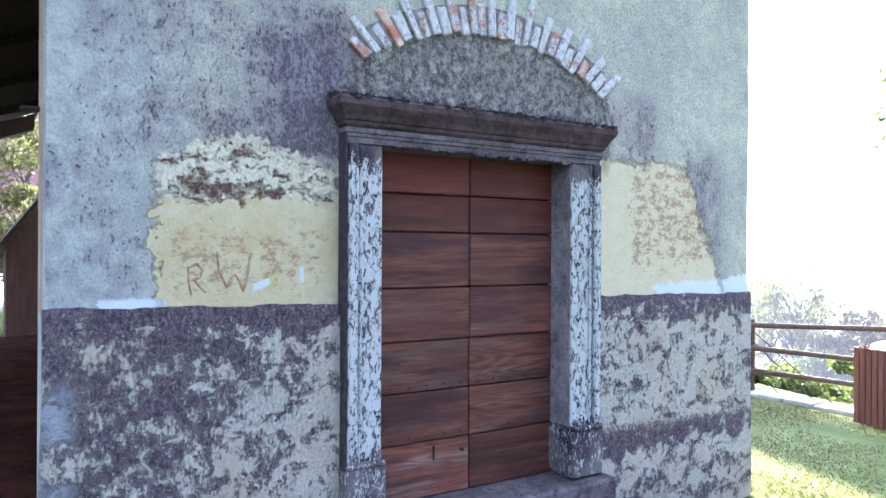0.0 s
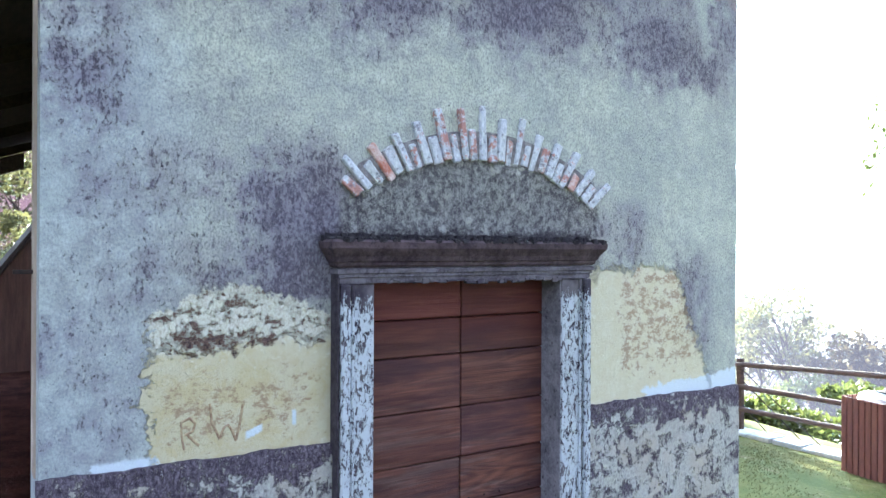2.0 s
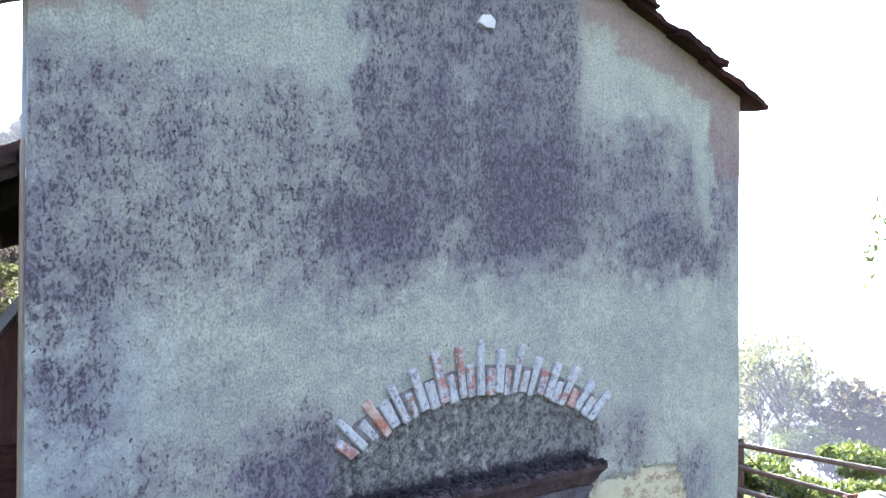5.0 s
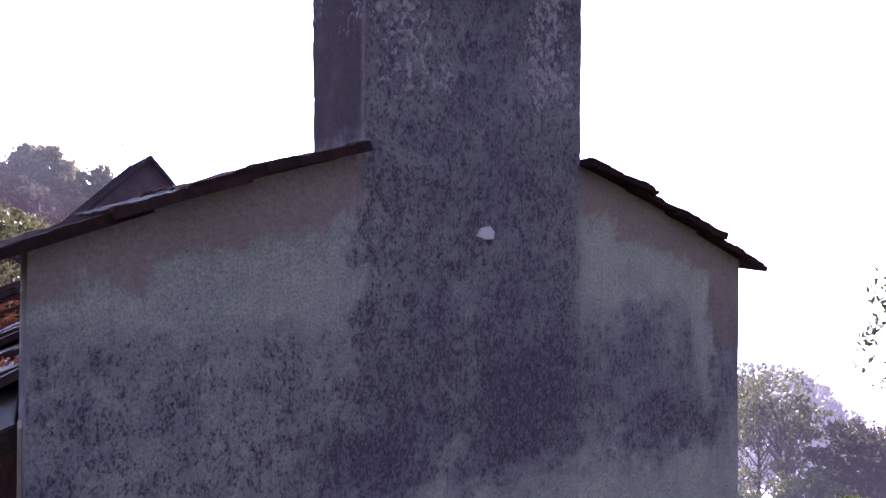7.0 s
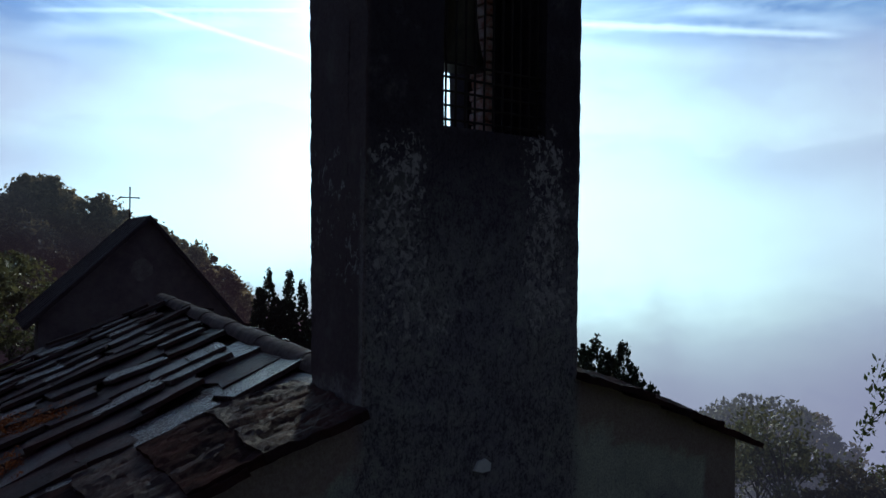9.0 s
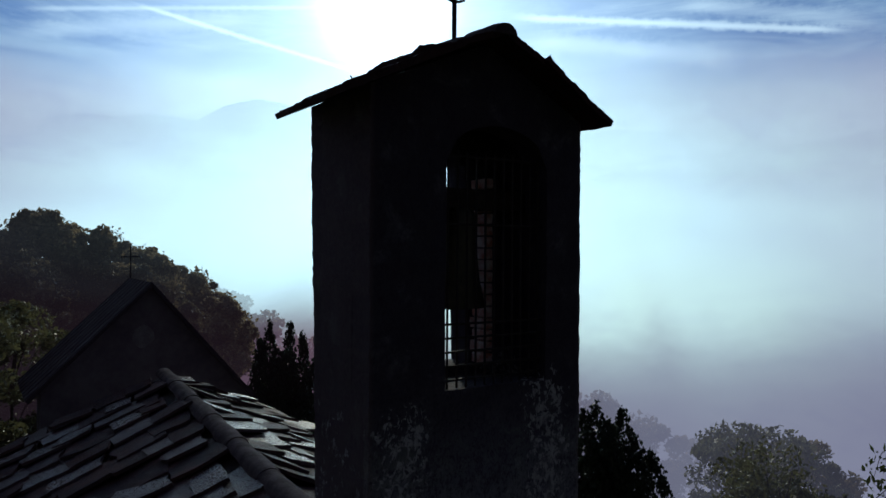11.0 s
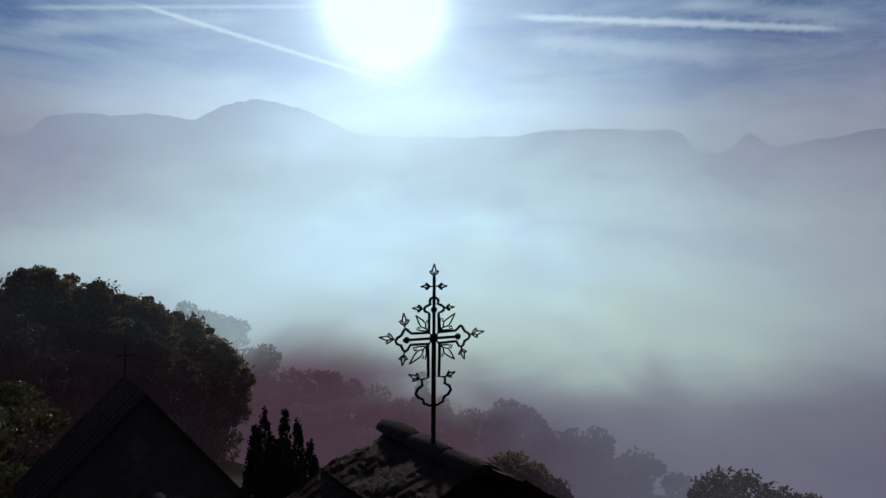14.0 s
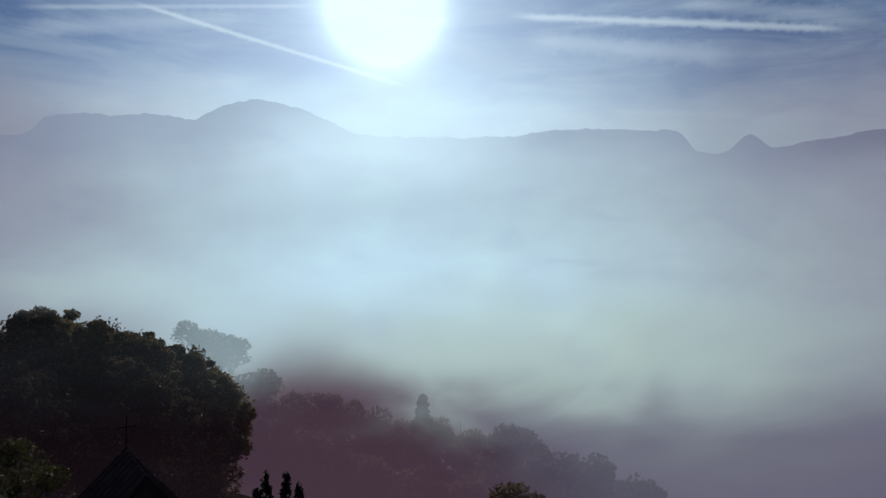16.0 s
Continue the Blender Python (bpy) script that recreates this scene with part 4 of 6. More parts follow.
def split_slab(seed, w_, l_, t_, ragged=0.03, nx=22, ny=30):
    """A large split stone slab with a layered, pitted face, in x (down the slope) and y, top near z = 0."""
    def face(i, j):
        f, q = i / nx, j / ny
        x = f * l_ + ragged * (noise.noise((q * 3.1, seed * 7.3, 1.0)) + 0.5 * noise.noise((q * 11.0, seed * 7.3, 4.0))) * abs(2 * f - 1)
        y = (q - 0.5) * w_ + ragged * (noise.noise((f * 3.1, seed * 3.7, 8.0)) + 0.5 * noise.noise((f * 11.0, seed * 3.7, 2.0))) * abs(2 * q - 1)
        leaf = noise.noise((x * 2.2, y * 3.4, seed)) + 0.45 * noise.noise((x * 9, y * 12, seed + 3.0))
        z = 0.007 * math.floor(leaf * 3.5) + 0.006 * noise.noise((x * 5, y * 5, seed + 9.0)) + 0.0035 * noise.noise((x * 31, y * 36, seed))
        return x, y, z
    verts, faces = [], []
    for i in range(nx + 1):
        for j in range(ny + 1):
            verts.append(face(i, j))
    n = len(verts)
    verts += [(x, y, -t_) for x, y, z in verts]
    def at(i, j, k=0):
        return k * n + i * (ny + 1) + j
    for i in range(nx):
        for j in range(ny):
            faces.append((at(i, j), at(i + 1, j), at(i + 1, j + 1), at(i, j + 1)))
            faces.append((at(i, j + 1, 1), at(i + 1, j + 1, 1), at(i + 1, j, 1), at(i, j, 1)))
    rim = [(i, 0) for i in range(nx)] + [(nx, j) for j in range(ny)] + [(i, ny) for i in range(nx, 0, -1)] + [(0, j) for j in range(ny, 0, -1)]
    for k in range(len(rim)):
        p, q = rim[k], rim[(k + 1) % len(rim)]
        faces.append((at(*p, 1), at(*q, 1), at(*q), at(*p)))
    return raw(verts, faces)


def lay(me, at, down, tilt_up, side=Vector((0, 1, 0)), spin=0.0):
    """The pose of a slab with its x axis along down, raised at its lower end."""
    d = down.normalized()
    up = d.cross(side) if d.cross(side).z > 0 else -d.cross(side)
    s = up.cross(d)
    m = Matrix((d, s, up)).transposed().to_4x4()
    return Matrix.Translation(at) @ m @ pose(0, 0, 0, 0, -tilt_up, spin)


SHINGLES = [slab_mesh(k, 0.62 + 0.05 * (k % 3), 0.96, 0.050, 0.045) for k in range(8)]
for me in SHINGLES:
    me.materials.append(SLATE)

nave_roof = tagged(new("nave_roof"), "stone slate roof with rough stepped courses")
nave_roof.parent = chapel
# boarding beneath the slates
bm = bmesh.new()
for sgn in (-1, 1):
    ds = [sgn * (2.30 if sgn < 0 else 2.75) * k / 5 for k in range(6)]
    ys = [0.52, 3, 6, 9, 12.2]
    vs = [[bm.verts.new(nave_point(d, y) - Vector((0, 0, 0.075))) for y in ys] for d in ds]
    fs = [bm.faces.new((vs[i][j], vs[i + 1][j], vs[i + 1][j + 1], vs[i][j + 1])) for i in range(5) for j in range(4)]
    ex = bmesh.ops.extrude_face_region(bm, geom=fs)
    bmesh.ops.translate(bm, vec=(0, 0, -0.05), verts=[v for v in ex["geom"] if isinstance(v, bmesh.types.BMVert)])
part("boarding", bm, TIMBER, nave_roof, "dark roof boards")

rnd = random.Random(5)
spare_v, spare_f = [], []
for sgn in (-1, 1):
    row = 0
    while row < 17:
        y0 = 0.95 + 0.72 * row + rnd.uniform(-0.03, 0.03)
        d = 0.30 + rnd.uniform(0.0, 0.25)
        reach = 4.95 if sgn < 0 else 2.55
        while d < reach:
            wide = rnd.uniform(0.38, 0.74)
            y = y0 + 0.70 + max(0.26 - 0.022 * y0, 0.04) * min(d, 2.6) + rnd.uniform(-0.15, 0.15)
            edge = y - 0.72
            if 0.55 < edge < 12.0 and not (d < 0.95 and edge < 1.0):
                at = nave_point(sgn * d, y) + Vector((0, 0, 0.015 + rnd.uniform(0, 0.012)))
                fall = nave_point(sgn * (d + 0.3), y) - nave_point(sgn * (d - 0.2), y)
                ahead_ = nave_point(sgn * d, y - 0.6) - nave_point(sgn * d, y)
                k = rnd.randrange(8)
                m = lay(None, at, ahead_, 4.2 + rnd.uniform(-1.6, 2.4), side=fall.normalized(), spin=rnd.uniform(-6.0, 6.0)) @ Matrix.Rotation(radians(rnd.uniform(-3.0, 15.0) if sgn > 0 else rnd.uniform(-4.0, 3.0)), 4, "X")
                m = m @ Matrix.Diagonal((1, wide / 0.66 * 1.14, 1, 1))
                if (sgn < 0 and y < 9.0 and d < 3.2) or (sgn > 0 and 3.0 < y < 10.0):
                    ob = new("slate", SHINGLES[k])
                    ob.parent = nave_roof
                    ob.matrix_local = m
                else:
                    base = len(spare_v)
                    spare_v += [m @ v.co for v in SHINGLES[k].vertices]
                    spare_f += [tuple(base + i for i in f.vertices) for f in SHINGLES[k].polygons]
            d += wide
        row += 1
tagged(shown("slate_rest", raw(spare_v, spare_f), SLATE, nave_roof), kind="stuff")

# large verge slabs over the front wall
for sgn in (-1, 1):
    for k, (d0, d1, rise) in enumerate(((1.98, 2.86, 0.0), (1.56, 2.16, 0.0), (1.10, 1.83, 0.0), (0.90, 1.45, 0.0)) if sgn < 0 else ((1.95, 2.70, 0.0), (1.62, 2.12, 0.025), (1.18, 1.80, 0.045), (0.75, 1.36, 0.065))):
        a, b2 = bay_point(sgn * d0, 0.37), bay_point(sgn * d1, 0.37)
        me = split_slab(40 + 3 * k + sgn, 0.96 + 0.06 * (k % 2), (b2 - a).length, 0.050, 0.035)
        me.materials.append(SLAB)
        ob = new("verge_slab", me)
        ob.parent = nave_roof
        # each slab lies on the one below it and rises a little to the back
        ob.matrix_local = lay(None, a + Vector((0, 0, 0.012 if sgn < 0 else rise * 0.25 + 0.02)), b2 - a, 2.2 if sgn < 0 else 1.8 + 0.4 * k, spin=rnd.uniform(-3.5, 3.5) if sgn > 0 else (-1, 2, 2, 0)[k]) @ Matrix.Rotation(radians(-1.5 if sgn < 0 else 5.0), 4, "X")

# ridge capping
for k in range(15):
    y = TB + 0.05 + k * 0.76
    c = nave_point(0, y) + Vector((0, 0, 0.0))
    bm = bmesh.new()
    n, segs = 9, 3
    rows = []
    for s in range(segs + 1):
        yy = y + 0.80 * s / segs
        cc = nave_point(0, yy)
        r = 0.125 + 0.012 * (k % 2) + rnd.uniform(-0.006, 0.006)
        rows.append([bm.verts.new((cc.x + r * 1.25 * math.cos(a), yy, cc.z - 0.02 + r * math.sin(a))) for a in [math.pi * i / (n - 1) for i in range(n)]])
    for s in range(segs):
        for i in range(n - 1):
            bm.faces.new((rows[s][i], rows[s][i + 1], rows[s + 1][i + 1], rows[s + 1][i]))
    bm.faces.new(rows[0]), bm.faces.new(rows[-1][::-1])
    part("ridge_cap", bm, RIDGE, nave_roof, smooth=True)

# tower roof: two big slabs a side and a rounded ridge
tower_roof = tagged(new("tower_roof"), "steep little roof of big stone slabs")
tower_roof.parent = chapel
for sgn in (-1, 1):
    cx = 0.215
    for k, (xa, za, xb, zb) in enumerate(((0.30, 9.205, 1.02 if sgn < 0 else 0.89, 8.868), (0.0, 9.320, 0.575 if sgn < 0 else 0.40, 9.118 if sgn < 0 else 9.145))):
        a, b2 = Vector((cx + sgn * xa, 0.33, za)), Vector((cx + sgn * xb, 0.33, zb))
        me = split_slab(71 + 3 * k + sgn, 1.14 - 0.03 * k, (b2 - a).length, 0.045, 0.022)
        me.materials.append(SLAB)
        ob = new("roof_slab", me)
        ob.parent = tower_roof
        ob.matrix_local = lay(None, a, b2 - a, 0.0, spin=1.5 * sgn)
for k, (y0, y1, lift) in enumerate(((-0.24, 0.16, 0.0), (0.15, 0.56, 0.008), (0.55, 0.98, 0.016))):
    bm = bmesh.new()
    rows = []
    for q in range(6):
        yy = y0 + (y1 - y0) * q / 5
        r = 0.076 + 0.006 * noise.noise((yy * 6, k, 0.3)) - (0.012 if q in (0, 5) else 0)
        rows.append([bm.verts.new((0.205 + r * 1.25 * math.cos(a) + 0.006 * noise.noise((a * 3, yy * 5, 1.0)), yy, 9.275 + lift + 0.02 * yy + r * (1 + 0.10 * noise.noise((a * 2, yy * 4, 5.0))) * math.sin(a))) for a in [math.pi * i / 10 for i in range(11)]])
    for q in range(5):
        for i in range(10):
            bm.faces.new((rows[q][i], rows[q][i + 1], rows[q + 1][i + 1], rows[q + 1][i]))
    bm.faces.new(rows[0]), bm.faces.new(rows[-1][::-1])
    part("ridge_stone", bm, RIDGE, tower_roof, "rounded dark ridge stone", True)
bm = bmesh.new()
path_tube(bm, [(-0.80, -0.22, 8.89), (-0.775, -0.215, 8.855), (-0.73, -0.205, 8.845), (-0.69, -0.20, 8.87), (-0.672, -0.195, 8.90)], 0.004, 5)
part("wire", bm, IRON, tower_roof, "loose bent wire at the eave")

# ---- iron cross ----
cross = thing("iron_cross", "ornate black wrought iron cross with scrolled tips on the tower ridge", "cross", at=(0.18, 0.277, 10.045))
UX, UZ = 0.00415, 0.00345


def iron(name, lines, r, label=""):
    bm = bmesh.new()
    for pts in lines:
        path_tube(bm, [(a * UX, 0, b * UZ) for a, b in pts], r, 6)
    return part(name, bm, IRON, cross, label, True)


def lobe(cx, cz, r, a0, a1, n=8):
    return [(cx + r * math.cos(radians(a0 + (a1 - a0) * k / n)), cz + r * math.sin(radians(a0 + (a1 - a0) * k / n))) for k in range(n + 1)]


iron("shaft", [[(0, -210), (0, -130), (0, 0)]], 0.017)
iron("shaft", [[(0, 0), (0, 80)], [(0, 80), (0, 118)]], 0.012)
iron("arm", [[(-56, 0), (50, 0)]], 0.010)
for cx, cz, rr in ((0, 0, 9), (-50, 0, 6), (46, 0, 6), (0, 54, 6)):
    bm = bmesh.new()
    bmesh.ops.create_icosphere(bm, subdivisions=2, radius=1, matrix=Matrix.LocRotScale((cx * UX, 0, cz * UZ), None, (rr * UX * 0.95, 0.016, rr * UZ * 1.1)))
    part("boss", bm, IRON, cross, smooth=True)
# outline of the cross: parallel bars ending in three lobes
iron("outline", [[(-9, 10), (-9, 48)] + lobe(-12, 56, 6, 250, 100, 5) + [(-6, 66)] + lobe(0, 70, 8, 190, 90, 5),
                 [(9, 10), (9, 48)] + lobe(13, 56, 6, -70, 80, 5) + [(6, 66)] + lobe(0, 70, 8, -10, 90, 5)], 0.0092)
for s in (-1, 1):
    iron("outline", [[(s * 8, 11), (s * 42, 12)] + [(s * (48 + a), 18 + b2) for a, b2 in ((0, 0), (3, 3), (6, 2), (8, -2))] + [(s * x, z) for x, z in ((60, 9), (67, 5), (70, 0), (67, -6), (60, -9), (57, -17), (53, -21), (48, -18), (43, -9), (8, -10))]], 0.0092)
iron("outline", [[(s * x, z) for x, z in ((11, -12), (10, -74), (22, -76), (21, -88), (30, -94), (33, -102), (28, -110), (20, -114), (18, -122), (8, -127), (0, -128))] for s in (-1, 1)], 0.0098)


def fleur(cx, cz, a, size):
    """A pointed bud between two scrolls."""
    c, s = math.cos(radians(a)), math.sin(radians(a))
    def at(u, v):
        return (cx + size * (u * c - v * s), cz + size * (u * s + v * c))
    return [[at(0, 0), at(0.45, 0)], [at(0.4, 0), at(0.6, 0.13), at(0.8, 0.10), at(1.15, 0)], [at(0.4, 0), at(0.6, -0.13), at(0.8, -0.10), at(1.15, 0)],
            [at(0.25, 0), at(0.45, 0.22), at(0.62, 0.34), at(0.66, 0.22), at(0.56, 0.2)], [at(0.25, 0), at(0.45, -0.22), at(0.62, -0.34), at(0.66, -0.22), at(0.56, -0.2)]]


for cx, cz, a, size in ((0, 112, 90, 26), (-3, 99, 180, 19), (3, 99, 0, 19), (-66, 2, 168, 29), (66, 2, 8, 29), (-53, 20, 95, 27), (-54, -21, 262, 23), (52, -19, 285, 24), (-17, 57, 175, 20), (18, 57, 3, 18),
                        (-5, 6, 126, 42), (5, 6, 48, 46), (-6, -6, 225, 48), (6, -6, 312, 44), (-22, -78, 150, 24), (20, -76, 20, 20)):
    iron("finial", fleur(cx, cz, a, size), 0.0052)

# ---- doorway ----
doorway = thing("doorway", "stone door surround with flaking whitewash and a dark moulded lintel", "door frame")


def moulding(bm, x0, x1, y_back, levels, rough=0.004):
    """A worn moulding that returns at its ends: levels of (height, reach)."""
    rings, n = [], 70
    for i, (z, p) in enumerate(levels):
        ring = [(x0 - p, y_back, z)]
        for k in range(n + 1):
            x = x0 - p + (x1 - x0 + 2 * p) * k / n
            chip = rough * noise.noise((x * 9, i * 0.7, 2.0)) + 1.4 * rough * min(0.0, noise.noise((x * 23, i * 0.4, 7.0)) + 0.1)
            ring.append((x, -p - 0.088 - chip, z + 0.4 * rough * noise.noise((x * 15, i, 5.0))))
        rings.append([bm.verts.new(c) for c in ring + [(x1 + p, y_back, z)]])
    for a, b2 in zip(rings, rings[1:]):
        for k in range(len(a)):
            q = (k + 1) % len(a)
            bm.faces.new((a[k], a[q], b2[q], b2[k]))
    bm.faces.new(rings[0][::-1]), bm.faces.new(rings[-1])


for x0, x1, outer in ((-0.763, -0.55, -1), (0.82, 1.055, 1)):
    name = "jamb"
    jamb = part(name, box(x0, x1, -0.075, 0.14, 0.42, 2.12, 0.006), PAINTED_STONE, doorway, "white painted stone jamb, paint flaking")
    edge = x0 if outer < 0 else x1
    e0, e1 = sorted((edge - outer * 0.002, edge - outer * 0.058))
    part("fillet", box(e0, e1, -0.112, -0.072, 0.42, 2.12, 0.010), PAINTED_STONE, jamb)
    e0, e1 = sorted((edge - outer * 0.066, edge - outer * 0.090))
    part("fillet", box(e0, e1, -0.092, -0.072, 0.42, 2.12, 0.008), PAINTED_STONE, jamb)
    part("plinth", box(x0 - 0.018, x1 + 0.012, -0.118, 0.14, 0.095, 0.40, 0.012), PAINTED_STONE, doorway, "worn stone plinth block")
    part("plinth_cap", box(x0 - 0.010, x1 + 0.006, -0.128, 0.14, 0.398, 0.425, 0.008), PAINTED_STONE, doorway)
bm = bmesh.new()
moulding(bm, -0.763, 1.055, 0.14, ((2.122, 0.0), (2.152, 0.0), (2.156, 0.010), (2.172, 0.010), (2.177, 0.019), (2.198, 0.019), (2.204, 0.010)))
part("lintel", bm, LINTEL_STONE, doorway, "dark moulded stone lintel")
bm = bmesh.new()
moulding(bm, -0.763, 1.055, 0.02, ((2.208, 0.012), (2.220, 0.024), (2.236, 0.026), (2.242, 0.036), (2.268, 0.046), (2.296, 0.066), (2.312, 0.078), (2.345, 0.082), (2.358, 0.070)))
part("cornice", bm, BARE_STONE, doorway, "projecting dark stone cornice, mossy on top")
bm = bmesh.new()
for k in range(420):
    x, y, w2 = random.uniform(-0.835, 1.12), random.uniform(-0.165, -0.02), random.uniform(0.007, 0.018)
    block(bm, x - w2, x + w2, y - w2, y + w2, 2.345, 2.358 + random.uniform(0.0, 0.016) + (0.02 if y > -0.06 else 0.0), 0, 0.006)
part("moss", bm, make_simple("black_moss", (0.018, 0.016, 0.022), (0.05, 0.045, 0.05), 18.0, 0.95, 0.01), doorway, "black moss crust on the cornice")
bm = bmesh.new()
x = -0.47
while x < 0.80:
    wide, deep = random.uniform(0.025, 0.075), random.uniform(0.008, 0.030) * (1.0 if x > 0.0 else 0.55)
    block(bm, x, x + wide, -0.094 + random.uniform(0.0, 0.006), -0.060, 2.128 - deep, 2.132 + random.uniform(0.0, 0.010), 0.004, 0.004)
    x += wide * random.uniform(0.8, 1.3)
part("chipped_edge", bm, PAINTED_STONE, doorway, "torn pale edge under the lintel")
part("threshold", box(-0.62, 1.12, -0.20, 0.20, -0.06, 0.085, 0.018, 0.006), STEP_STONE, doorway, "worn stone threshold")
part("step", box(-0.85, 1.30, -0.62, -0.19, -0.55, -0.065, 0.02, 0.008), STEP_STONE, doorway, "stone step")

door = thing("double_door", "closed double door of weathered red-brown horizontal boards", "door")
MARKS = [0.085, 0.416, 0.715, 1.016, 1.330, 1.661, 1.888, 2.14]
for x0, x1 in ((-0.57, 0.156), (0.163, 0.89)):
    leaf = tagged(new("door_leaf"), "door leaf of wide weathered boards")
    leaf.parent = door
    for k, (z0, z1) in enumerate(zip(MARKS, MARKS[1:])):
        inset = 0.006 * ((k * 7 + (1 if x0 > 0 else 0) * 3) % 3)
        part("board", box(x0, x1, 0.118 + inset * 0.5, 0.165, z0 + 0.003, z1 - 0.004, 0.006, 0.0015), DOOR_WOOD, leaf)
    bm = bmesh.new()
    for k, z in enumerate(MARKS[1:3]):
        for j in range(6):
            tube(bm, (x0 + 0.06 + j * (x1 - x0 - 0.12) / 5, 0.122, z + 0.035), (x0 + 0.06 + j * (x1 - x0 - 0.12) / 5, 0.114, z + 0.035), 0.006, 0.004, 6)
    tagged(part("nails", bm, IRON, leaf), kind="stuff")
part("backing", box(-0.60, 0.92, 0.168, 0.20, 0.08, 2.16), TIMBER, door)
bm = bmesh.new()
tube(bm, (0.10, 0.12, 0.34), (0.10, 0.10, 0.34), 0.010, 0.010, 8), tube(bm, (-0.10, 0.112, 0.385), (-0.10, 0.112, 0.30), 0.007, 0.004, 6)
part("bolt", bm, IRON, door)

GREY_REVEAL = make_simple("grey_reveal", (0.13, 0.125, 0.145), (0.30, 0.29, 0.315), 9.0, 0.9, 0.006, fleck=(0.06, 0.055, 0.065))
part("reveal", box(0.812, 0.8195, -0.066, 0.118, 0.42, 2.12, 0.002), GREY_REVEAL, doorway, "bare grey reveal of the doorway")
# dark line along the left jamb: dirt, with the crevice's shade in its black
part("crust", box(-0.778, -0.7645, -0.098, -0.004, 0.10, 2.20, 0.003, 0.002), make_simple("crust_and_shade", (0.022, 0.018, 0.026), (0.075, 0.065, 0.08), 22.0, 0.95, 0.008), doorway, "black crust with crevice shade in its colour beside the jamb")

# ---- brick relieving arch ----
arch = tagged(new("relieving_arch"), "flat arch of limewashed bricks over the door")
arch.parent = chapel
rnd = random.Random(11)
N = 28
for k in range(N):
    f = k / (N - 1)
    x = -0.620 + f * 1.76
    u = (x - 0.255) / 0.85
    z = 2.868 - 0.225 * u * u - 0.035 * max(0.0, abs(u) - 0.8)
    long = (0.30 if k % 2 else 0.17) * (1.0 - 0.28 * abs(u)) * rnd.uniform(0.85, 1.1)
    wide = rnd.uniform(0.047, 0.060)
    me_bm = bmesh.new()
    block(me_bm, -wide / 2, wide / 2, -0.016 - rnd.uniform(0, 0.012), 0.03, rnd.uniform(-0.03, 0.0), long, 0.008, 0.009)
    ob = part("brick", me_bm, BRICK_RED if k in (3, 24) else BRICK, arch)
    ob.location, ob.rotation_euler = (x, 0, z), (0, radians(u * 40 + 8 * u ** 3), 0)
bm = bmesh.new()
low = [(-0.62 + 1.79 * k / 24, 0) for k in range(25)]
outline = [(x, 2.862 - 0.225 * ((x - 0.255) / 0.85) ** 2) for x, _ in low] + [(x, 3.03 - 0.24 * ((x - 0.255) / 0.85) ** 2) for x, _ in low[::-1]]
prism(bm, outline, -0.010, 0.02)
part("joints", bm, JOINT, arch, "dark recessed mortar")

# initials scratched into the yellow coat
SCRATCH = make_simple("scratched_brown", (0.22, 0.13, 0.095), (0.52, 0.42, 0.26), 34.0, 0.95, 0.004)
letters = tagged(new("scratched_letters"), "brown initials scratched into the yellow plaster")
letters.parent = chapel
for strokes in ([[(-1.535, 1.335), (-1.548, 1.41), (-1.550, 1.475)], [(-1.550, 1.47), (-1.51, 1.485), (-1.485, 1.455), (-1.495, 1.42), (-1.535, 1.405)], [(-1.52, 1.405), (-1.49, 1.37), (-1.465, 1.345)]],
                [[(-1.415, 1.545), (-1.405, 1.45), (-1.365, 1.365)], [(-1.365, 1.365), (-1.345, 1.42), (-1.325, 1.43), (-1.305, 1.40), (-1.285, 1.345)], [(-1.285, 1.345), (-1.265, 1.43), (-1.250, 1.525)]]):
    bm = bmesh.new()
    for pts in strokes:
        path_tube(bm, [(x, wavy(x, z, 0.5, 0.010) + 0.003, z) for x, z in pts], 0.0075, 6)
    part("letter", bm, SCRATCH, letters)

# ---- porch against the side wall ----
porch = thing("side_porch", "open timber porch with a stone slate roof against the chapel side", "porch")
bm = bmesh.new()
prism(bm, [(-4.9, 2.86), (XL - 0.02, 4.05), (XL - 0.02, 4.17), (-4.9, 2.98)], 0.38, 0.48)
part("fascia", bm, TIMBER, porch)
bm = bmesh.new()
prism(bm, [(-4.9, 2.60), (XL + 0.55, 3.80), (XL + 0.55, 4.10), (-4.9, 2.90)], 12.2, 12.4)
part("end_beam", bm, TIMBER, porch)
for k in range(5):
    y = 1.4 + 2.3 * k
    bm = bmesh.new()
    prism(bm, [(-4.9, 2.80), (XL + SKEW * y - 0.02, 3.98), (XL + SKEW * y - 0.02, 4.12), (-4.9, 2.94)], y, y + 0.13)
    part("rafter", bm, TIMBER, porch)
bm = bmesh.new()
deck = [nave_point(d, y) - Vector((0, 0, 0.075)) for d, y in ((-5.15, 0.36), (-2.44, 0.36), (-2.31, 12.5), (-5.15, 12.5))]
lo = [bm.verts.new(v - Vector((0, 0, 0.05))) for v in deck]
hi = [bm.verts.new(v) for v in deck]
bm.faces.new(lo[::-1]), bm.faces.new(hi)
for k in range(4):
    bm.faces.new((lo[k], lo[(k + 1) % 4], hi[(k + 1) % 4], hi[k]))
part("boarding", bm, TIMBER, porch)
for y in (0.7, 6.5, 12.4):
    part("post", box(-4.95, -4.75, y, y + 0.2, -0.4, 2.9, 0.015), TIMBER, porch)
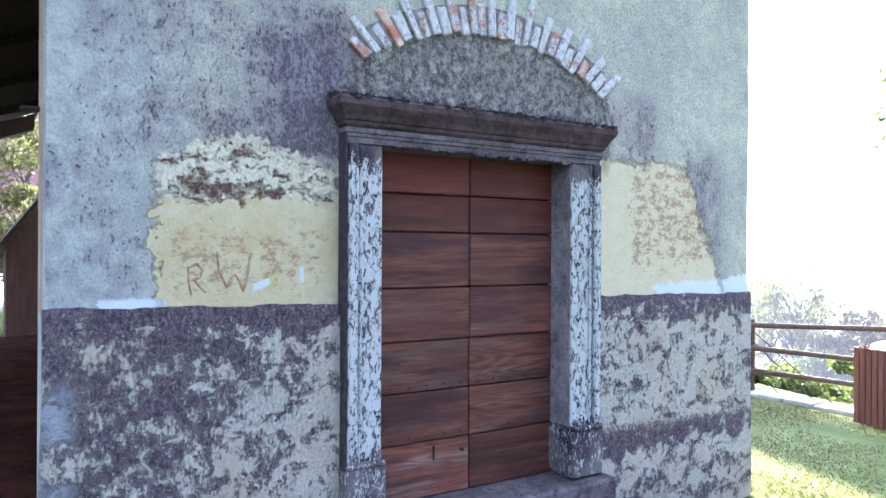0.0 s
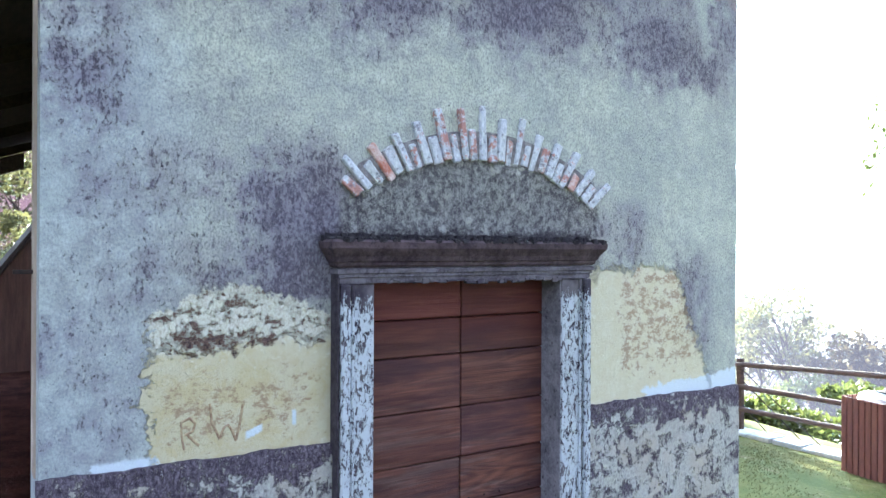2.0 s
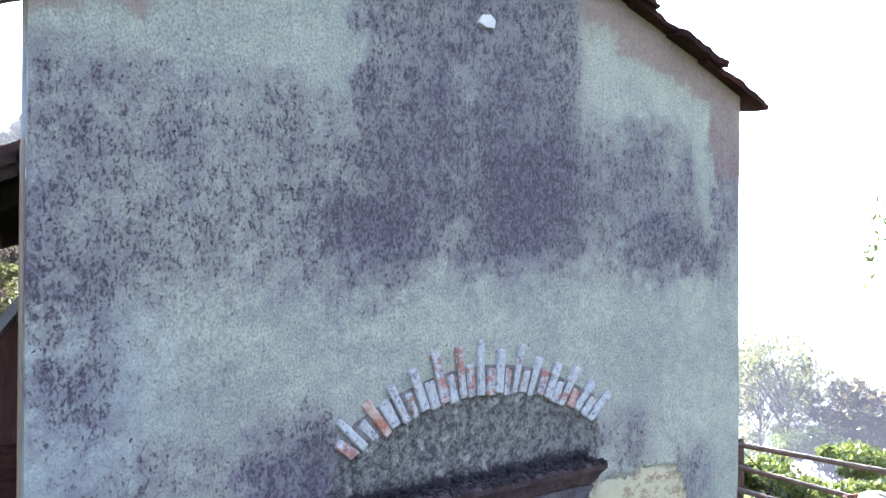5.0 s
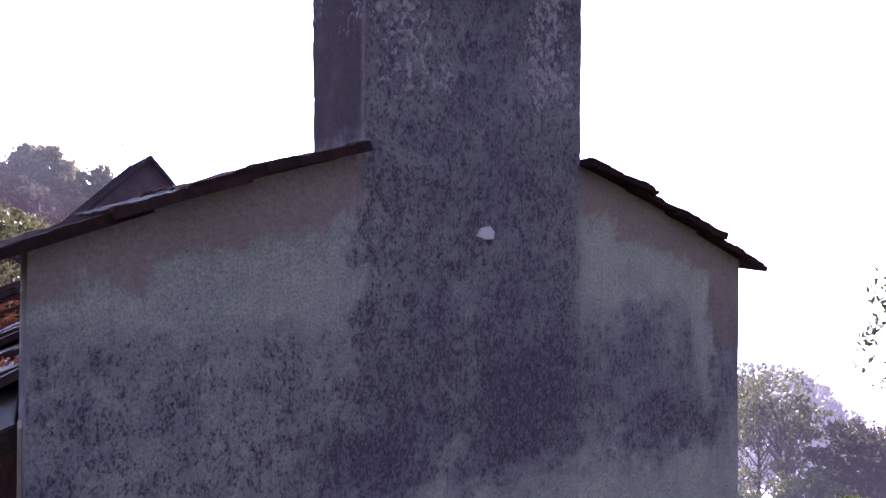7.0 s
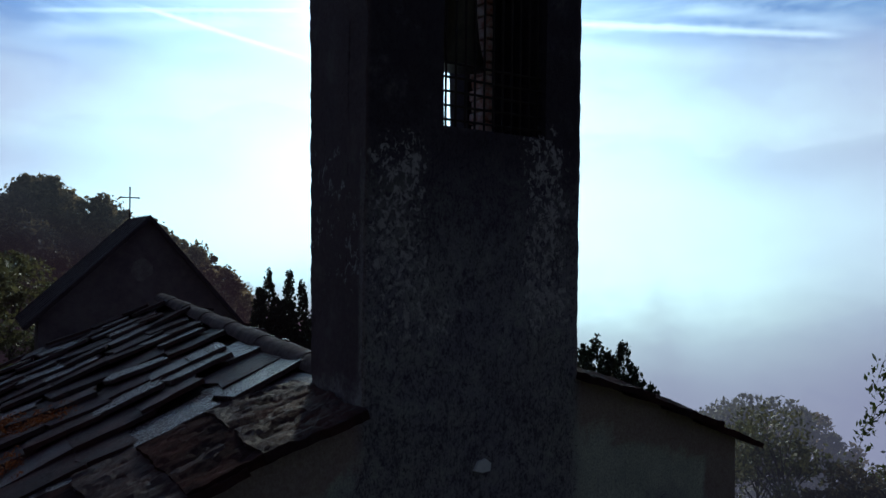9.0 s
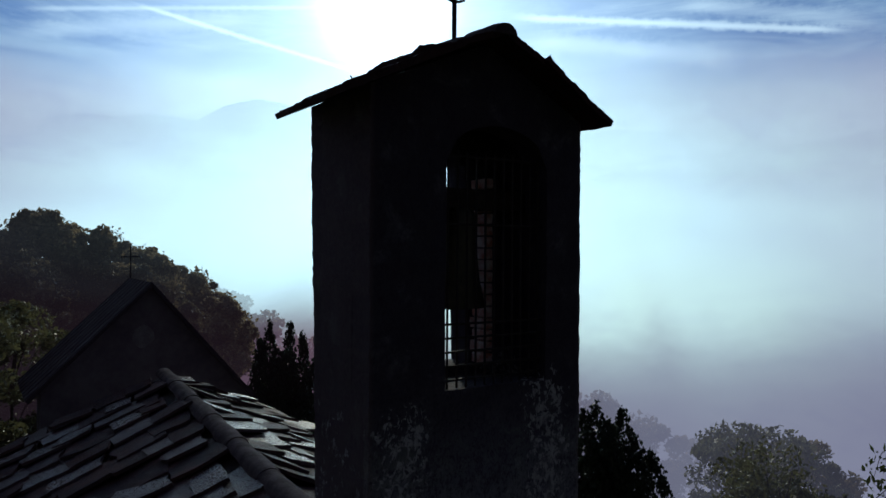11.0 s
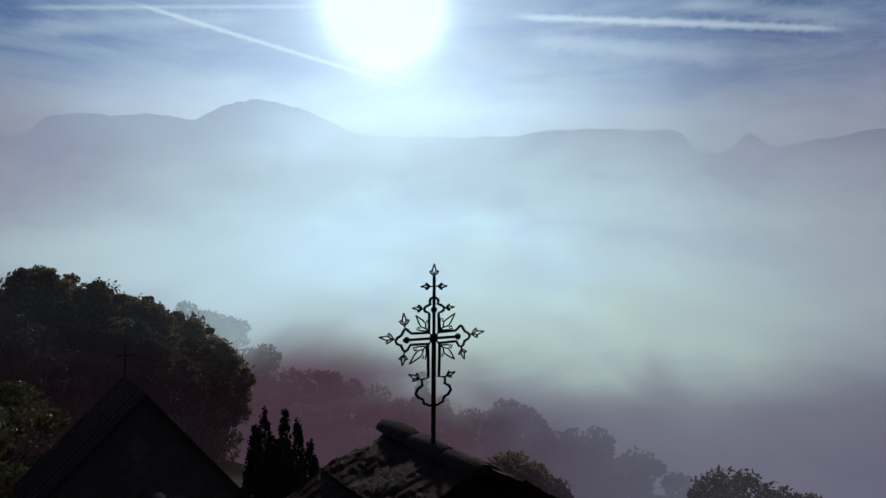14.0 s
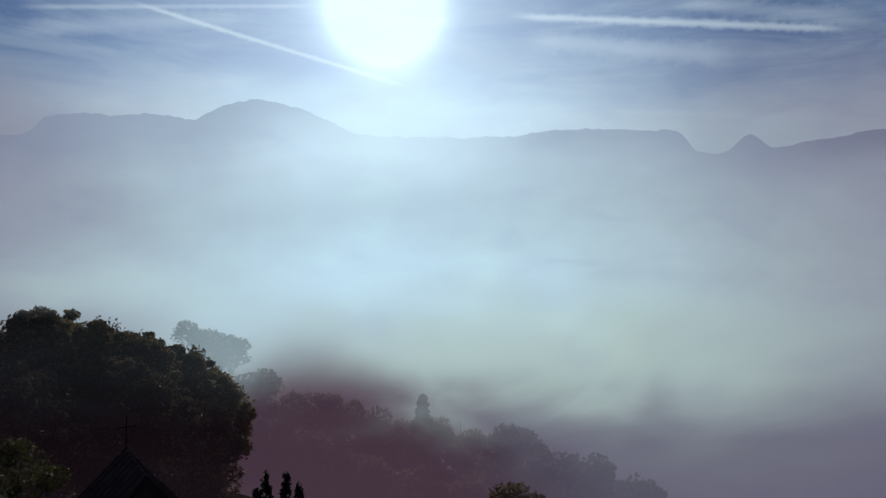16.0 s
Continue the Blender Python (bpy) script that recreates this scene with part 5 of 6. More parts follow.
shed = thing("brown_shed", "small brown plastered outbuilding with a sloping roof", "shed")
bm = bmesh.new()
prism(bm, [(-2.02, -0.5), (0.9, -0.5), (0.9, 3.3), (-0.6, 3.6), (-2.02, 1.62)], 13.6, 16.0)
part("wall", bm, BROWN_WALL, shed)
bm = bmesh.new()
prism(bm, [(-2.14, 1.50), (-0.6, 3.68), (-0.6, 3.76), (-2.20, 1.56)], 13.45, 16.1)
part("roof", bm, TIMBER, shed)
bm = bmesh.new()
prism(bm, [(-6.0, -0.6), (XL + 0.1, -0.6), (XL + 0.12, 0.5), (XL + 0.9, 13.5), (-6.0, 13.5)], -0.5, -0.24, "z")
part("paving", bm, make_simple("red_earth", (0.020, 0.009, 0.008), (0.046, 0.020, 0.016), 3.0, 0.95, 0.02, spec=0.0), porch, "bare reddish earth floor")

# ---- church behind ----
church = thing("church", "larger church behind with a grey gable and standing-seam metal roof", "church")
AP = Vector((1.12, 14.19, 7.10))
G1, G2 = (-1.12, 4.90), (3.55, 4.25)
bm = bmesh.new()
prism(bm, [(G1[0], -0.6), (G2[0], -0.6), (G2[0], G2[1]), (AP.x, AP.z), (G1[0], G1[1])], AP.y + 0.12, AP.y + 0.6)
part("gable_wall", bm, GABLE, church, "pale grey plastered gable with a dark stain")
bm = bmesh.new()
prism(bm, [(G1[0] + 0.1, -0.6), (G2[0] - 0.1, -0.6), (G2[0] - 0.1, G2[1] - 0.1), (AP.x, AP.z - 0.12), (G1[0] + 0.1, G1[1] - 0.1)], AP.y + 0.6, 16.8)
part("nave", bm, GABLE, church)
def roof_plate(e, name):
    bm = bmesh.new()
    dirv = Vector((e[0] - AP.x, 0, e[1] - AP.z)).normalized()
    nrm = Vector((-dirv.z, 0, dirv.x)) if dirv.x < 0 else Vector((dirv.z, 0, -dirv.x))
    nrm = nrm if nrm.z > 0 else -nrm
    end = Vector((e[0], 0, e[1])) + dirv * 0.35
    a = Vector((AP.x, 0, AP.z)) + Vector((0, 0, 0.0))
    prism(bm, [(a.x, a.z), (end.x, end.z), (end.x + nrm.x * 0.09, end.z + nrm.z * 0.09), (a.x, a.z + 0.11)], AP.y - 0.06, 17.0)
    ob = part(name, bm, TIN, church, "dark metal roof with raised seams")
    for k in range(8):
        y = AP.y + 0.05 + 0.385 * k
        b3 = bmesh.new()
        p, q = a + Vector((0, y, 0.11)), end + nrm * 0.09 + Vector((0, y, 0))
        path_tube(b3, [p, q], 0.022, 6)
        part("seam", b3, TIN, ob)
roof_plate(G1, "roof")
roof_plate(G2, "roof")
bm = bmesh.new()
prism(bm, [(0.97 + (0.24 + 0.12 * noise.noise((k * 0.9, 3.0, 1.0))) * math.cos(k * math.tau / 16), 5.95 + (0.26 + 0.14 * noise.noise((k * 0.8, 8.0, 1.0))) * math.sin(k * math.tau / 16)) for k in range(16)], AP.y + 0.108, AP.y + 0.13)
part("pale_patch", bm, make_simple("pale_gable_patch", (0.13, 0.115, 0.130), (0.20, 0.185, 0.20), 6.0), church, "pale worn patch")
rc = thing("roof_cross", "thin black iron cross on the church roof ridge", "cross", at=(1.13, 16.9, 7.12))
bm = bmesh.new()
tube(bm, (0, 0, 0), (0, 0, 0.92), 0.022, 0.016)
part("shaft", bm, IRON, rc)
bm = bmesh.new()
tube(bm, (-0.22, 0, 0.66), (0.22, 0, 0.66), 0.016, 0.016)
part("arm", bm, IRON, rc)
for p in ((-0.22, 0, 0.66), (0.22, 0, 0.66), (0, 0, 0.92)):
    bm = bmesh.new()
    bmesh.ops.create_icosphere(bm, subdivisions=1, radius=0.03, matrix=Matrix.Translation(p))
    part("knob", bm, IRON, rc)

# ---- railing, kerb and bin ----
fence = thing("railing", "round brown timber railing with wire cables at the terrace edge", "railing")
FA, FB = Vector((9.62, 4.70, 0)), Vector((9.74, -4.5, 0))
def along(f, z):
    p = FA.lerp(FB, f)
    return (p.x, p.y, z)
for k in range(4):
    f = k * 0.30
    bm = bmesh.new()
    p = along(f, 0)
    block(bm, p[0] - 0.055, p[0] + 0.055, p[1] - 0.055, p[1] + 0.055, -1.12, 0.30, 0.012)
    part("post", bm, RAIL_WOOD, fence)
for z0, z1 in ((0.19, 0.36), (-0.22, -0.19), (-0.633, -0.60)):
    for s in (-1, 1):
        bm = bmesh.new()
        if s > 0:
            pts = [along(f, z0 + (z1 - z0) * min(f / 0.3, 1.0) + 0.008 * math.sin(9 * f)) for f in (0, 0.08, 0.16, 0.24, 0.3, 0.6, 0.95)]
        else:
            pts = [along(f, z0) for f in (0, -0.3, -0.7)]
        path_tube(bm, [(x - 0.075, y, z) for x, y, z in pts], lambda u: 0.047 + 0.004 * math.sin(13 * u), 10)
        part("rail", bm, RAIL_WOOD, fence, smooth=True)
for f0, f1 in ((0.0, 0.165), (0.0, 0.13), (0.0, 0.06)):
    bm = bmesh.new()
    h0 = {0.165: 0.12, 0.13: -0.08, 0.06: -0.52}[f1]
    a, b2 = along(f0, h0), along(f1, -1.0)
    tube(bm, (a[0], a[1], a[2]), (b2[0] + 0.02, b2[1], b2[2]), 0.010, 0.010, 6)
    part("cable", bm, IRON, fence)
kerb = thing("kerb", "low kerb of pale irregular stone slabs under the railing", "kerb")
rnd = random.Random(3)
y = 6.2
while y > -4.5:
    l = rnd.uniform(0.45, 0.85)
    bm = bmesh.new()
    xx = 9.62 + (4.7 - y) * 0.013
    block(bm, xx - 0.30, xx + 0.18, y - l + 0.025, y, -1.30, -1.0 + rnd.uniform(-0.015, 0.01), 0.02, 0.02)
    part("kerb_slab", bm, CONCRETE, kerb)
    y -= l

bin_ = thing("litter_bin", "square red-brown slatted litter bin with a white bag on top", "litter bin", at=(8.38, 1.86, 0))
bin_.rotation_euler = (0, 0, radians(-13))
part("liner", box(0.05, 0.65, -0.30, 0.30, -0.93, 0.10, 0.01), TIMBER, bin_, "dark inner liner")
for side in range(4):
    for k in range(7):
        bm = bmesh.new()
        c = -0.30 + k * 0.10
        block(bm, -0.014, 0.014, c - 0.043, c + 0.043, -0.95, 0.16, 0.005)
        ob = part("slat", bm, BIN_WOOD, bin_)
        m = {0: pose(0.0, 0, 0), 1: pose(0.70, 0, 0), 2: pose(0.35, 0.345, 0, 0, 0, 90), 3: pose(0.35, -0.345, 0, 0, 0, 90)}[side]
        ob.matrix_local = m
bm = bmesh.new()
bmesh.ops.create_icosphere(bm, subdivisions=4, radius=1)
for v in bm.verts:
    k = 1 + 0.16 * noise.noise(v.co * 2.3) + 0.06 * noise.noise(v.co * 7)
    v.co = Vector((0.35 + v.co.x * 0.27 * k, v.co.y * 0.30 * k, 0.15 + v.co.z * 0.11 * k))
part("bag", bm, SNOWY, bin_, "crumpled white plastic bag", True)
bm = bmesh.new()
block(bm, 0.26, 0.46, -0.22, 0.02, 0.255, 0.275, 0.005), block(bm, 0.33, 0.40, -0.16, -0.08, 0.26, 0.30, 0.01)
part("lid_plate", bm, IRON, bin_, "black plate on the bag")


# ---- vegetation ----
def leaves_mesh(centres, sizes, per, leaf, seed, flat=1.0, tall=1.0, droop=0.0):
    """Many small folded leaves scattered through clumps."""
    rng = np.random.default_rng(seed)
    c = np.repeat(np.asarray(centres, float), per, axis=0)
    s = np.repeat(np.asarray(sizes, float), per)[:, None]
    d = rng.normal(size=c.shape)
    d /= np.linalg.norm(d, axis=1)[:, None]
    rad = rng.uniform(0.25, 1.0, (len(c), 1)) ** 0.55
    p = c + d * rad * s * np.array([1, 1, tall])
    a = rng.normal(size=c.shape) * np.array([1, 1, flat])
    a /= np.linalg.norm(a, axis=1)[:, None]
    a[:, 2] -= droop
    b = np.cross(a, rng.normal(size=c.shape))
    b /= np.linalg.norm(b, axis=1)[:, None]
    k = leaf * rng.uniform(0.6, 1.3, (len(c), 1))
    v = np.stack([p - a * k, p + b * k * 0.55, p + a * k, p - b * k * 0.55], 1).reshape(-1, 3)
    me = bpy.data.meshes.new("leaves")
    n = len(c)
    me.vertices.add(4 * n), me.loops.add(4 * n), me.polygons.add(n)
    me.vertices.foreach_set("co", v.ravel().astype(np.float32))
    me.loops.foreach_set("vertex_index", np.arange(4 * n, dtype=np.int32))
    me.polygons.foreach_set("loop_start", np.arange(0, 4 * n, 4, dtype=np.int32))
    me.update(calc_edges=True)
    return me


def tree(name, label, at, height, spread_, mat, seed, clumps=26, per=260, leaf=0.11, clump=0.9, bare=0.3, trunk=0.16, tall=0.8, group="", droop=0.0, lean=0.0, tufts=0):
    rnd = random.Random(seed)
    t = thing(name, label, "tree", group, at=at)
    bm = bmesh.new()
    top = Vector((lean + rnd.uniform(-0.3, 0.3), rnd.uniform(-0.3, 0.3), height * 0.86))
    pts = [Vector((0, 0, -0.4)), Vector((rnd.uniform(-0.1, 0.1), rnd.uniform(-0.1, 0.1), height * 0.3)), Vector((lean * 0.5 + rnd.uniform(-0.25, 0.25), rnd.uniform(-0.25, 0.25), height * 0.58)), top]
    path_tube(bm, pts, lambda u: trunk * (1 - 0.85 * u), 8)
    centres, sizes = [], []
    for k in range(clumps):
        a, f = rnd.uniform(0, math.tau), rnd.random()
        z = height * (bare + (1 - bare) * (f ** 0.8)) * 0.96
        env = math.sin(math.pi * min(1, max(0.0, (z / height - bare) / (1.02 - bare)) * 0.86 + 0.14)) ** 0.7
        r = spread_ * env * math.sqrt(rnd.uniform(0.15, 1.0))
        c = Vector((r * math.cos(a) + lean * z / height, r * math.sin(a), z))
        centres.append(c)
        sizes.append(clump * rnd.uniform(0.45, 1.3))
        f0 = max(0.15, min(0.95, z / height - 0.22))
        base = pts[1].lerp(pts[3], max(0.0, (f0 - 0.3) / 0.6))
        mid = base.lerp(c, 0.5) + Vector((rnd.uniform(-0.2, 0.2), rnd.uniform(-0.2, 0.2), 0.15 * spread_ * 0.3))
        path_tube(bm, [base, mid, c], lambda u: trunk * 0.33 * (1 - 0.8 * u), 5)
    for k in range(tufts):
        a, r = rnd.uniform(0, math.tau), spread_ * math.sqrt(rnd.uniform(0.0, 1.15))
        z = height * (1.0 - 0.26 * (r / spread_) ** 2) + rnd.uniform(-0.35, 0.15)
        centres.append(Vector((r * math.cos(a), r * math.sin(a), z)))
        sizes.append(clump * rnd.uniform(0.28, 0.58))
    part("trunk", bm, BARK, t, smooth=True)
    crown = shown("crown", leaves_mesh(centres, sizes, per, leaf, seed, tall=tall, droop=droop), mat, t)
    tagged(crown, kind="stuff")
    return t


# wood beside the church
spots = [(0.2, 33.6, 9.6, 2.1), (2.7, 34.6, 9.0, 2.1), (5.2, 36.5, 8.1, 2.3), (7.8, 38.5, 6.8, 2.3), (9.6, 41.0, 5.4, 2.3), (-2.4, 32.5, 9.1, 2.4), (8.9, 36.5, 5.5, 2.0), (-6.4, 31.0, 9.8, 2.9), (1.5, 39.0, 9.0, 2.6), (9.9, 43.0, 3.6, 2.2), (-1.2, 29.5, 7.6, 2.6), (3.9, 31.5, 7.0, 2.6), (7.2, 35.0, 4.8, 2.3)]
for k, (x, y, top, wide) in enumerate(spots):
    g = ground_z(x, y)
    tree("oak_tree", "tall autumn oak in the wood behind the church", (x, y, g), top - g, wide, LEAF_RUST if k in (10, 11) else LEAF_WOOD, 100 + k, 84, 150, 0.120, 0.80, 0.16, 0.24, 0.72, "wood behind the church", tufts=46)
# nearer foliage past the porch
for k, (x, y, top, mat) in enumerate(((-2.6, 19.5, 6.6, LEAF_LOCUST), (-4.6, 17.6, 6.4, LEAF_LOCUST), (-1.2, 23.5, 6.3, LEAF_LOCUST), (-4.0, 24.0, 7.6, LEAF_RUST))):
    g = ground_z(x, y)
    tree("young_tree", "young broadleaf tree with thin stems behind the porch", (x, y, g), top - g, 1.9, mat, 140 + k, 30, 300, 0.085, 0.75, 0.12, 0.09)


def cypress(at, height, wide, seed, tips=5):
    rnd = random.Random(seed)
    t = thing("cypress", "dark narrow cypress with several pointed tips", "tree", "cypresses", at=at)
    bm = bmesh.new()
    path_tube(bm, [(0, 0, -0.3), (0, 0, height * 0.5), (0, 0, height * 0.8)], lambda u: 0.12 * (1 - 0.8 * u), 7)
    part("trunk", bm, BARK, t)
    cs, ss = [], []
    for k in range(tips):
        a = k * 2.4 + rnd.uniform(-0.4, 0.4)
        r = wide * (0 if k == 0 else rnd.uniform(0.35, 0.7))
        top = height * (1.0 if k == 0 else rnd.uniform(0.80, 0.97))
        for j in range(520):
            f = 1 - rnd.random() ** 0.75
            rad = wide * 0.62 * (1 - f) ** 0.62 * math.sqrt(rnd.uniform(0.25, 1.0)) + 0.012
            b2 = rnd.uniform(0, math.tau)
            cs.append((r * math.cos(a) * (1.1 - 0.4 * f) + rad * math.cos(b2), r * math.sin(a) * (1.1 - 0.4 * f) + rad * math.sin(b2), 0.2 + (top - 0.2) * f))
            ss.append(0.07)
    crown = shown("crown", leaves_mesh(cs, ss, 9, 0.06, seed, tall=2.2, flat=3.0), LEAF_DARK, t)
    tagged(crown, kind="stuff")


cypress((5.05, 17.2, -0.4), 6.25, 0.95, 1, 6)
cypress((5.55, 16.9, -0.4), 6.3, 0.9, 2, 6)
cypress((6.5, 17.2, -0.4), 5.1, 0.8, 3, 5)
cypress((9.45, 8.15, -1.0), 5.55, 1.5, 4, 7)
cypress((9.95, 7.8, -1.0), 5.45, 1.5, 5, 7)

# slope beyond the railing
for k, (x, y, top, wide, mat, n, per, leaf, dr) in enumerate(((20.5, 10.6, 1.05, 2.1, LEAF_LOCUST, 26, 100, 0.085, 0.5), (23.6, 13.4, 0.5, 2.4, LEAF_LOCUST, 26, 100, 0.09, 0.5), (21.8, 8.3, -0.5, 1.7, LEAF_RUST, 30, 240, 0.10, 0.1), (25.0, 9.0, -1.2, 2.6, LEAF_LOCUST, 30, 200, 0.11, 0.4),
                                           (27.0, 15.0, 0.2, 3.2, LEAF_LOCUST, 34, 200, 0.13, 0.4), (30.5, 15.0, -1.0, 3.0, LEAF_WOOD, 30, 200, 0.13, 0.2), (33.0, 20.5, -1.6, 3.2, LEAF_LOCUST, 30, 200, 0.14, 0.3))):
    g = ground_z(x, y)
    tree("locust_tree", "slender locust tree with sparse feathery leaves on the slope", (x, y, g), top - g, wide, mat, 200 + k, n, per, leaf, 0.85, 0.42, 0.10, 0.7, "trees on the slope", dr)
for k, (x, y, top, wide) in enumerate(((14.2, 4.4, -1.35, 1.3), (16.0, 5.8, -1.1, 1.6), (13.6, 6.6, -1.6, 1.4), (17.6, 3.2, -1.8, 1.7), (15.4, 1.6, -1.4, 1.4), (18.6, 8.2, -1.5, 1.6), (13.4, 2.4, -1.6, 1.1), (17.0, 10.5, -2.2, 1.7))):
    g = ground_z(x, y)
    tree("bush", "bright green bush on the slope below the railing", (x, y, g), max(top - g, 1.0), wide, LEAF_BRIGHT, 230 + k, 22, 200, 0.085, 0.5, 0.15, 0.05, 0.6, "bushes on the slope", 0.2)
# woods further down, in the mist
rnd = random.Random(77)
far = [(16.2, 67.9, 5.5, 4.6), (19.7, 68.0, 3.5, 4.4), (31.5, 38.4, -0.9, 3.0), (29.5, 34.5, -1.4, 3.0), (34.0, 33.0, -2.0, 3.0), (25.5, 30.0, -2.2, 3.0), (36.0, 42.0, -2.0, 3.2), (19.0, 52.0, -1.5, 4.0), (24.0, 58.0, -2.5, 4.0), (15.5, 50.0, 0.5, 4.0), (29.0, 56.0, -4.5, 4.0), (33.0, 62.0, -5.5, 4.0), (22.0, 45.0, -3.0, 3.4), (27.0, 47.0, -4.0, 3.6), (37.0, 30.0, -3.5, 2.8), (40.0, 34.0, -4.8, 3.0),
       (15.9, 50.0, 2.8, 3.6), (18.9, 52.0, 1.0, 3.4), (21.0, 50.0, 0.8, 3.2), (25.9, 54.0, -1.1, 3.4), (27.1, 50.0, -1.4, 3.0), (32.9, 52.0, -3.2, 3.2), (35.3, 50.0, -4.3, 3.0), (37.6, 48.0, -4.4, 2.8), (39.9, 46.0, -5.3, 3.0),
       (42.2, 44.0, -6.1, 2.8), (44.3, 42.0, -6.8, 3.0), (18.4, 45.0, -0.9, 2.8), (20.9, 42.0, -2.3, 3.0), (24.4, 40.0, -3.5, 3.2), (28.4, 38.0, -4.0, 3.0)]
for k, (x, y, top, wide) in enumerate(far):
    g = ground_z(x, y)
    h_ = max(7.0, top - g)
    tree("hillside_tree", "misty broadleaf tree on the hillside", (x, y, top - h_), h_, wide, LEAF_WOOD, 300 + k, 34, 170, 0.24, 1.1, 0.1, 0.2, 0.8, "trees in the mist")


def fir(at, height, wide, seed):
    t = thing("fir_tree", "pointed dark fir standing in the mist", "tree", "firs in the mist", at=at)
    bm = bmesh.new()
    tube(bm, (0, 0, -1), (0, 0, height), 0.25, 0.02, 8)
    part("trunk", bm, BARK, t)
    rnd = random.Random(seed)
    cs, ss = [], []
    for j in range(70):
        f = (j + 1) / 71
        for _ in range(3):
            a, r = rnd.uniform(0, math.tau), wide * (1 - f) * rnd.uniform(0.3, 1.0)
            cs.append((r * math.cos(a), r * math.sin(a), height * f)), ss.append(0.25 + 0.5 * (1 - f))
    crown = shown("crown", leaves_mesh(cs, ss, 60, 0.22, seed, flat=0.4), LEAF_DARK, t)
    tagged(crown, kind="stuff")


fir((29.2, 47.3, -13.5), 13.9, 4.3, 1)
fir((27.0, 64.0, -17.5), 13.5, 3.2, 2)
fir((20.5, 60.0, -14.0), 13.0, 3.2, 3)
mast = thing("wooden_pole", "thin bare pole standing in the mist", "pole", at=(40.5, 58.0, -20.0))
bm = bmesh.new()
tube(bm, (0, 0, 0), (0, 0, 14.6), 0.12, 0.07, 8)
part("shaft", bm, BARK, mast)

# twig ends that hang into view beside the front
spray = thing("overhanging_branch", "thin drooping branch tips with small oval leaves", "branch")
for k, (x, y, z, n) in enumerate(((9.95, 2.3, 4.75, 22), (9.75, 2.3, 4.05, 26), (10.0, 2.2, 3.25, 24), (9.62, 2.4, 3.75, 14))):
    rnd = random.Random(500 + k)
    bm = bmesh.new()
    pts = [(x + 2.6, y - 0.8, z + 1.3), (x + 0.9, y - 0.3, z + 0.55), (x, y, z), (x - 0.15, y + 0.05, z - 0.40)]
    path_tube(bm, pts, lambda u: 0.014 * (1 - 0.8 * u), 5)
    part("twig", bm, BARK, spray)
    cs = [Vector(pts[1]).lerp(Vector(pts[2]), rnd.random()) if rnd.random() < 0.45 else Vector(pts[2]).lerp(Vector(pts[3]), rnd.random()) for _ in range(n)]
    me = leaves_mesh([tuple(c) for c in cs], [0.20] * n, 3, 0.052, 600 + k, droop=0.6)
    tagged(shown("leaves", me, LEAF_BRIGHT, spray), kind="stuff")

# grass on the terrace
rng = np.random.default_rng(8)
n = 95000
gx, gy = rng.uniform(2.8, 9.4, n), rng.uniform(-2.5, 8.0, n)
bald = np.array([noise.noise((x * 0.8, y * 0.8, 5.0)) for x, y in zip(gx, gy)])
ok = rng.uniform(-0.45, 0.5, n) > bald * 0.9
gx, gy = gx[ok], gy[ok]
gz = np.array([ground_z(x, y) for x, y in zip(gx, gy)])
h_ = rng.uniform(0.008, 0.028, len(gx))
a = rng.uniform(0, math.tau, len(gx))
dx, dy = np.cos(a) * 0.007, np.sin(a) * 0.007
lx, ly = rng.normal(0, 0.015, len(gx)), rng.normal(0, 0.015, len(gx))
v = np.stack([np.stack([gx - dx, gy - dy, gz], 1), np.stack([gx + dx, gy + dy, gz], 1), np.stack([gx + lx, gy + ly, gz + h_], 1)], 1).reshape(-1, 3)
me = bpy.data.meshes.new("grass")
k = len(gx)
me.vertices.add(3 * k), me.loops.add(3 * k), me.polygons.add(k)
me.vertices.foreach_set("co", v.ravel().astype(np.float32))
me.loops.foreach_set("vertex_index", np.arange(3 * k, dtype=np.int32))
me.polygons.foreach_set("loop_start", np.arange(0, 3 * k, 3, dtype=np.int32))
me.update(calc_edges=True)
tagged(shown("grass", me, GRASS), "short worn grass with bare patches", "grass", kind="stuff")

# rust-red moss on the roof
cs = []
rnd = random.Random(21)
for cx, cy, n in ((-1.95, 6.4, 60), (-1.70, 5.9, 60), (-1.55, 5.7, 24), (-2.04, 4.6, 26), (-1.95, 1.5, 22)):
    for _ in range(n):
        y = cy + rnd.gauss(0, 0.26)
        p = nave_point(max(min(cx + rnd.gauss(0, 0.10) - 0.24 - 0.06 * y, -1.2), -2.7), y)
        cs.append((p.x, p.y, p.z + 0.06))
tagged(shown("roof_moss", leaves_mesh(cs, [0.06] * len(cs), 22, 0.016, 77), MOSS), "rust-red moss cushions on the slates", "moss", kind="stuff")

# ---- mist and mountains ----
def arc_sheet(r, z0, z1, a0, a1, n=48):
    """A curved upright sheet round the terrace; angles from north, clockwise."""
    verts, faces = [], []
    for k in range(n + 1):
        a = radians(a0 + (a1 - a0) * k / n)
        for z in (z0, z1):
            verts.append((r * math.sin(a), r * math.cos(a), z))
    for k in range(n):
        faces.append((2 * k, 2 * k + 2, 2 * k + 3, 2 * k + 1))
    return raw(verts, faces)


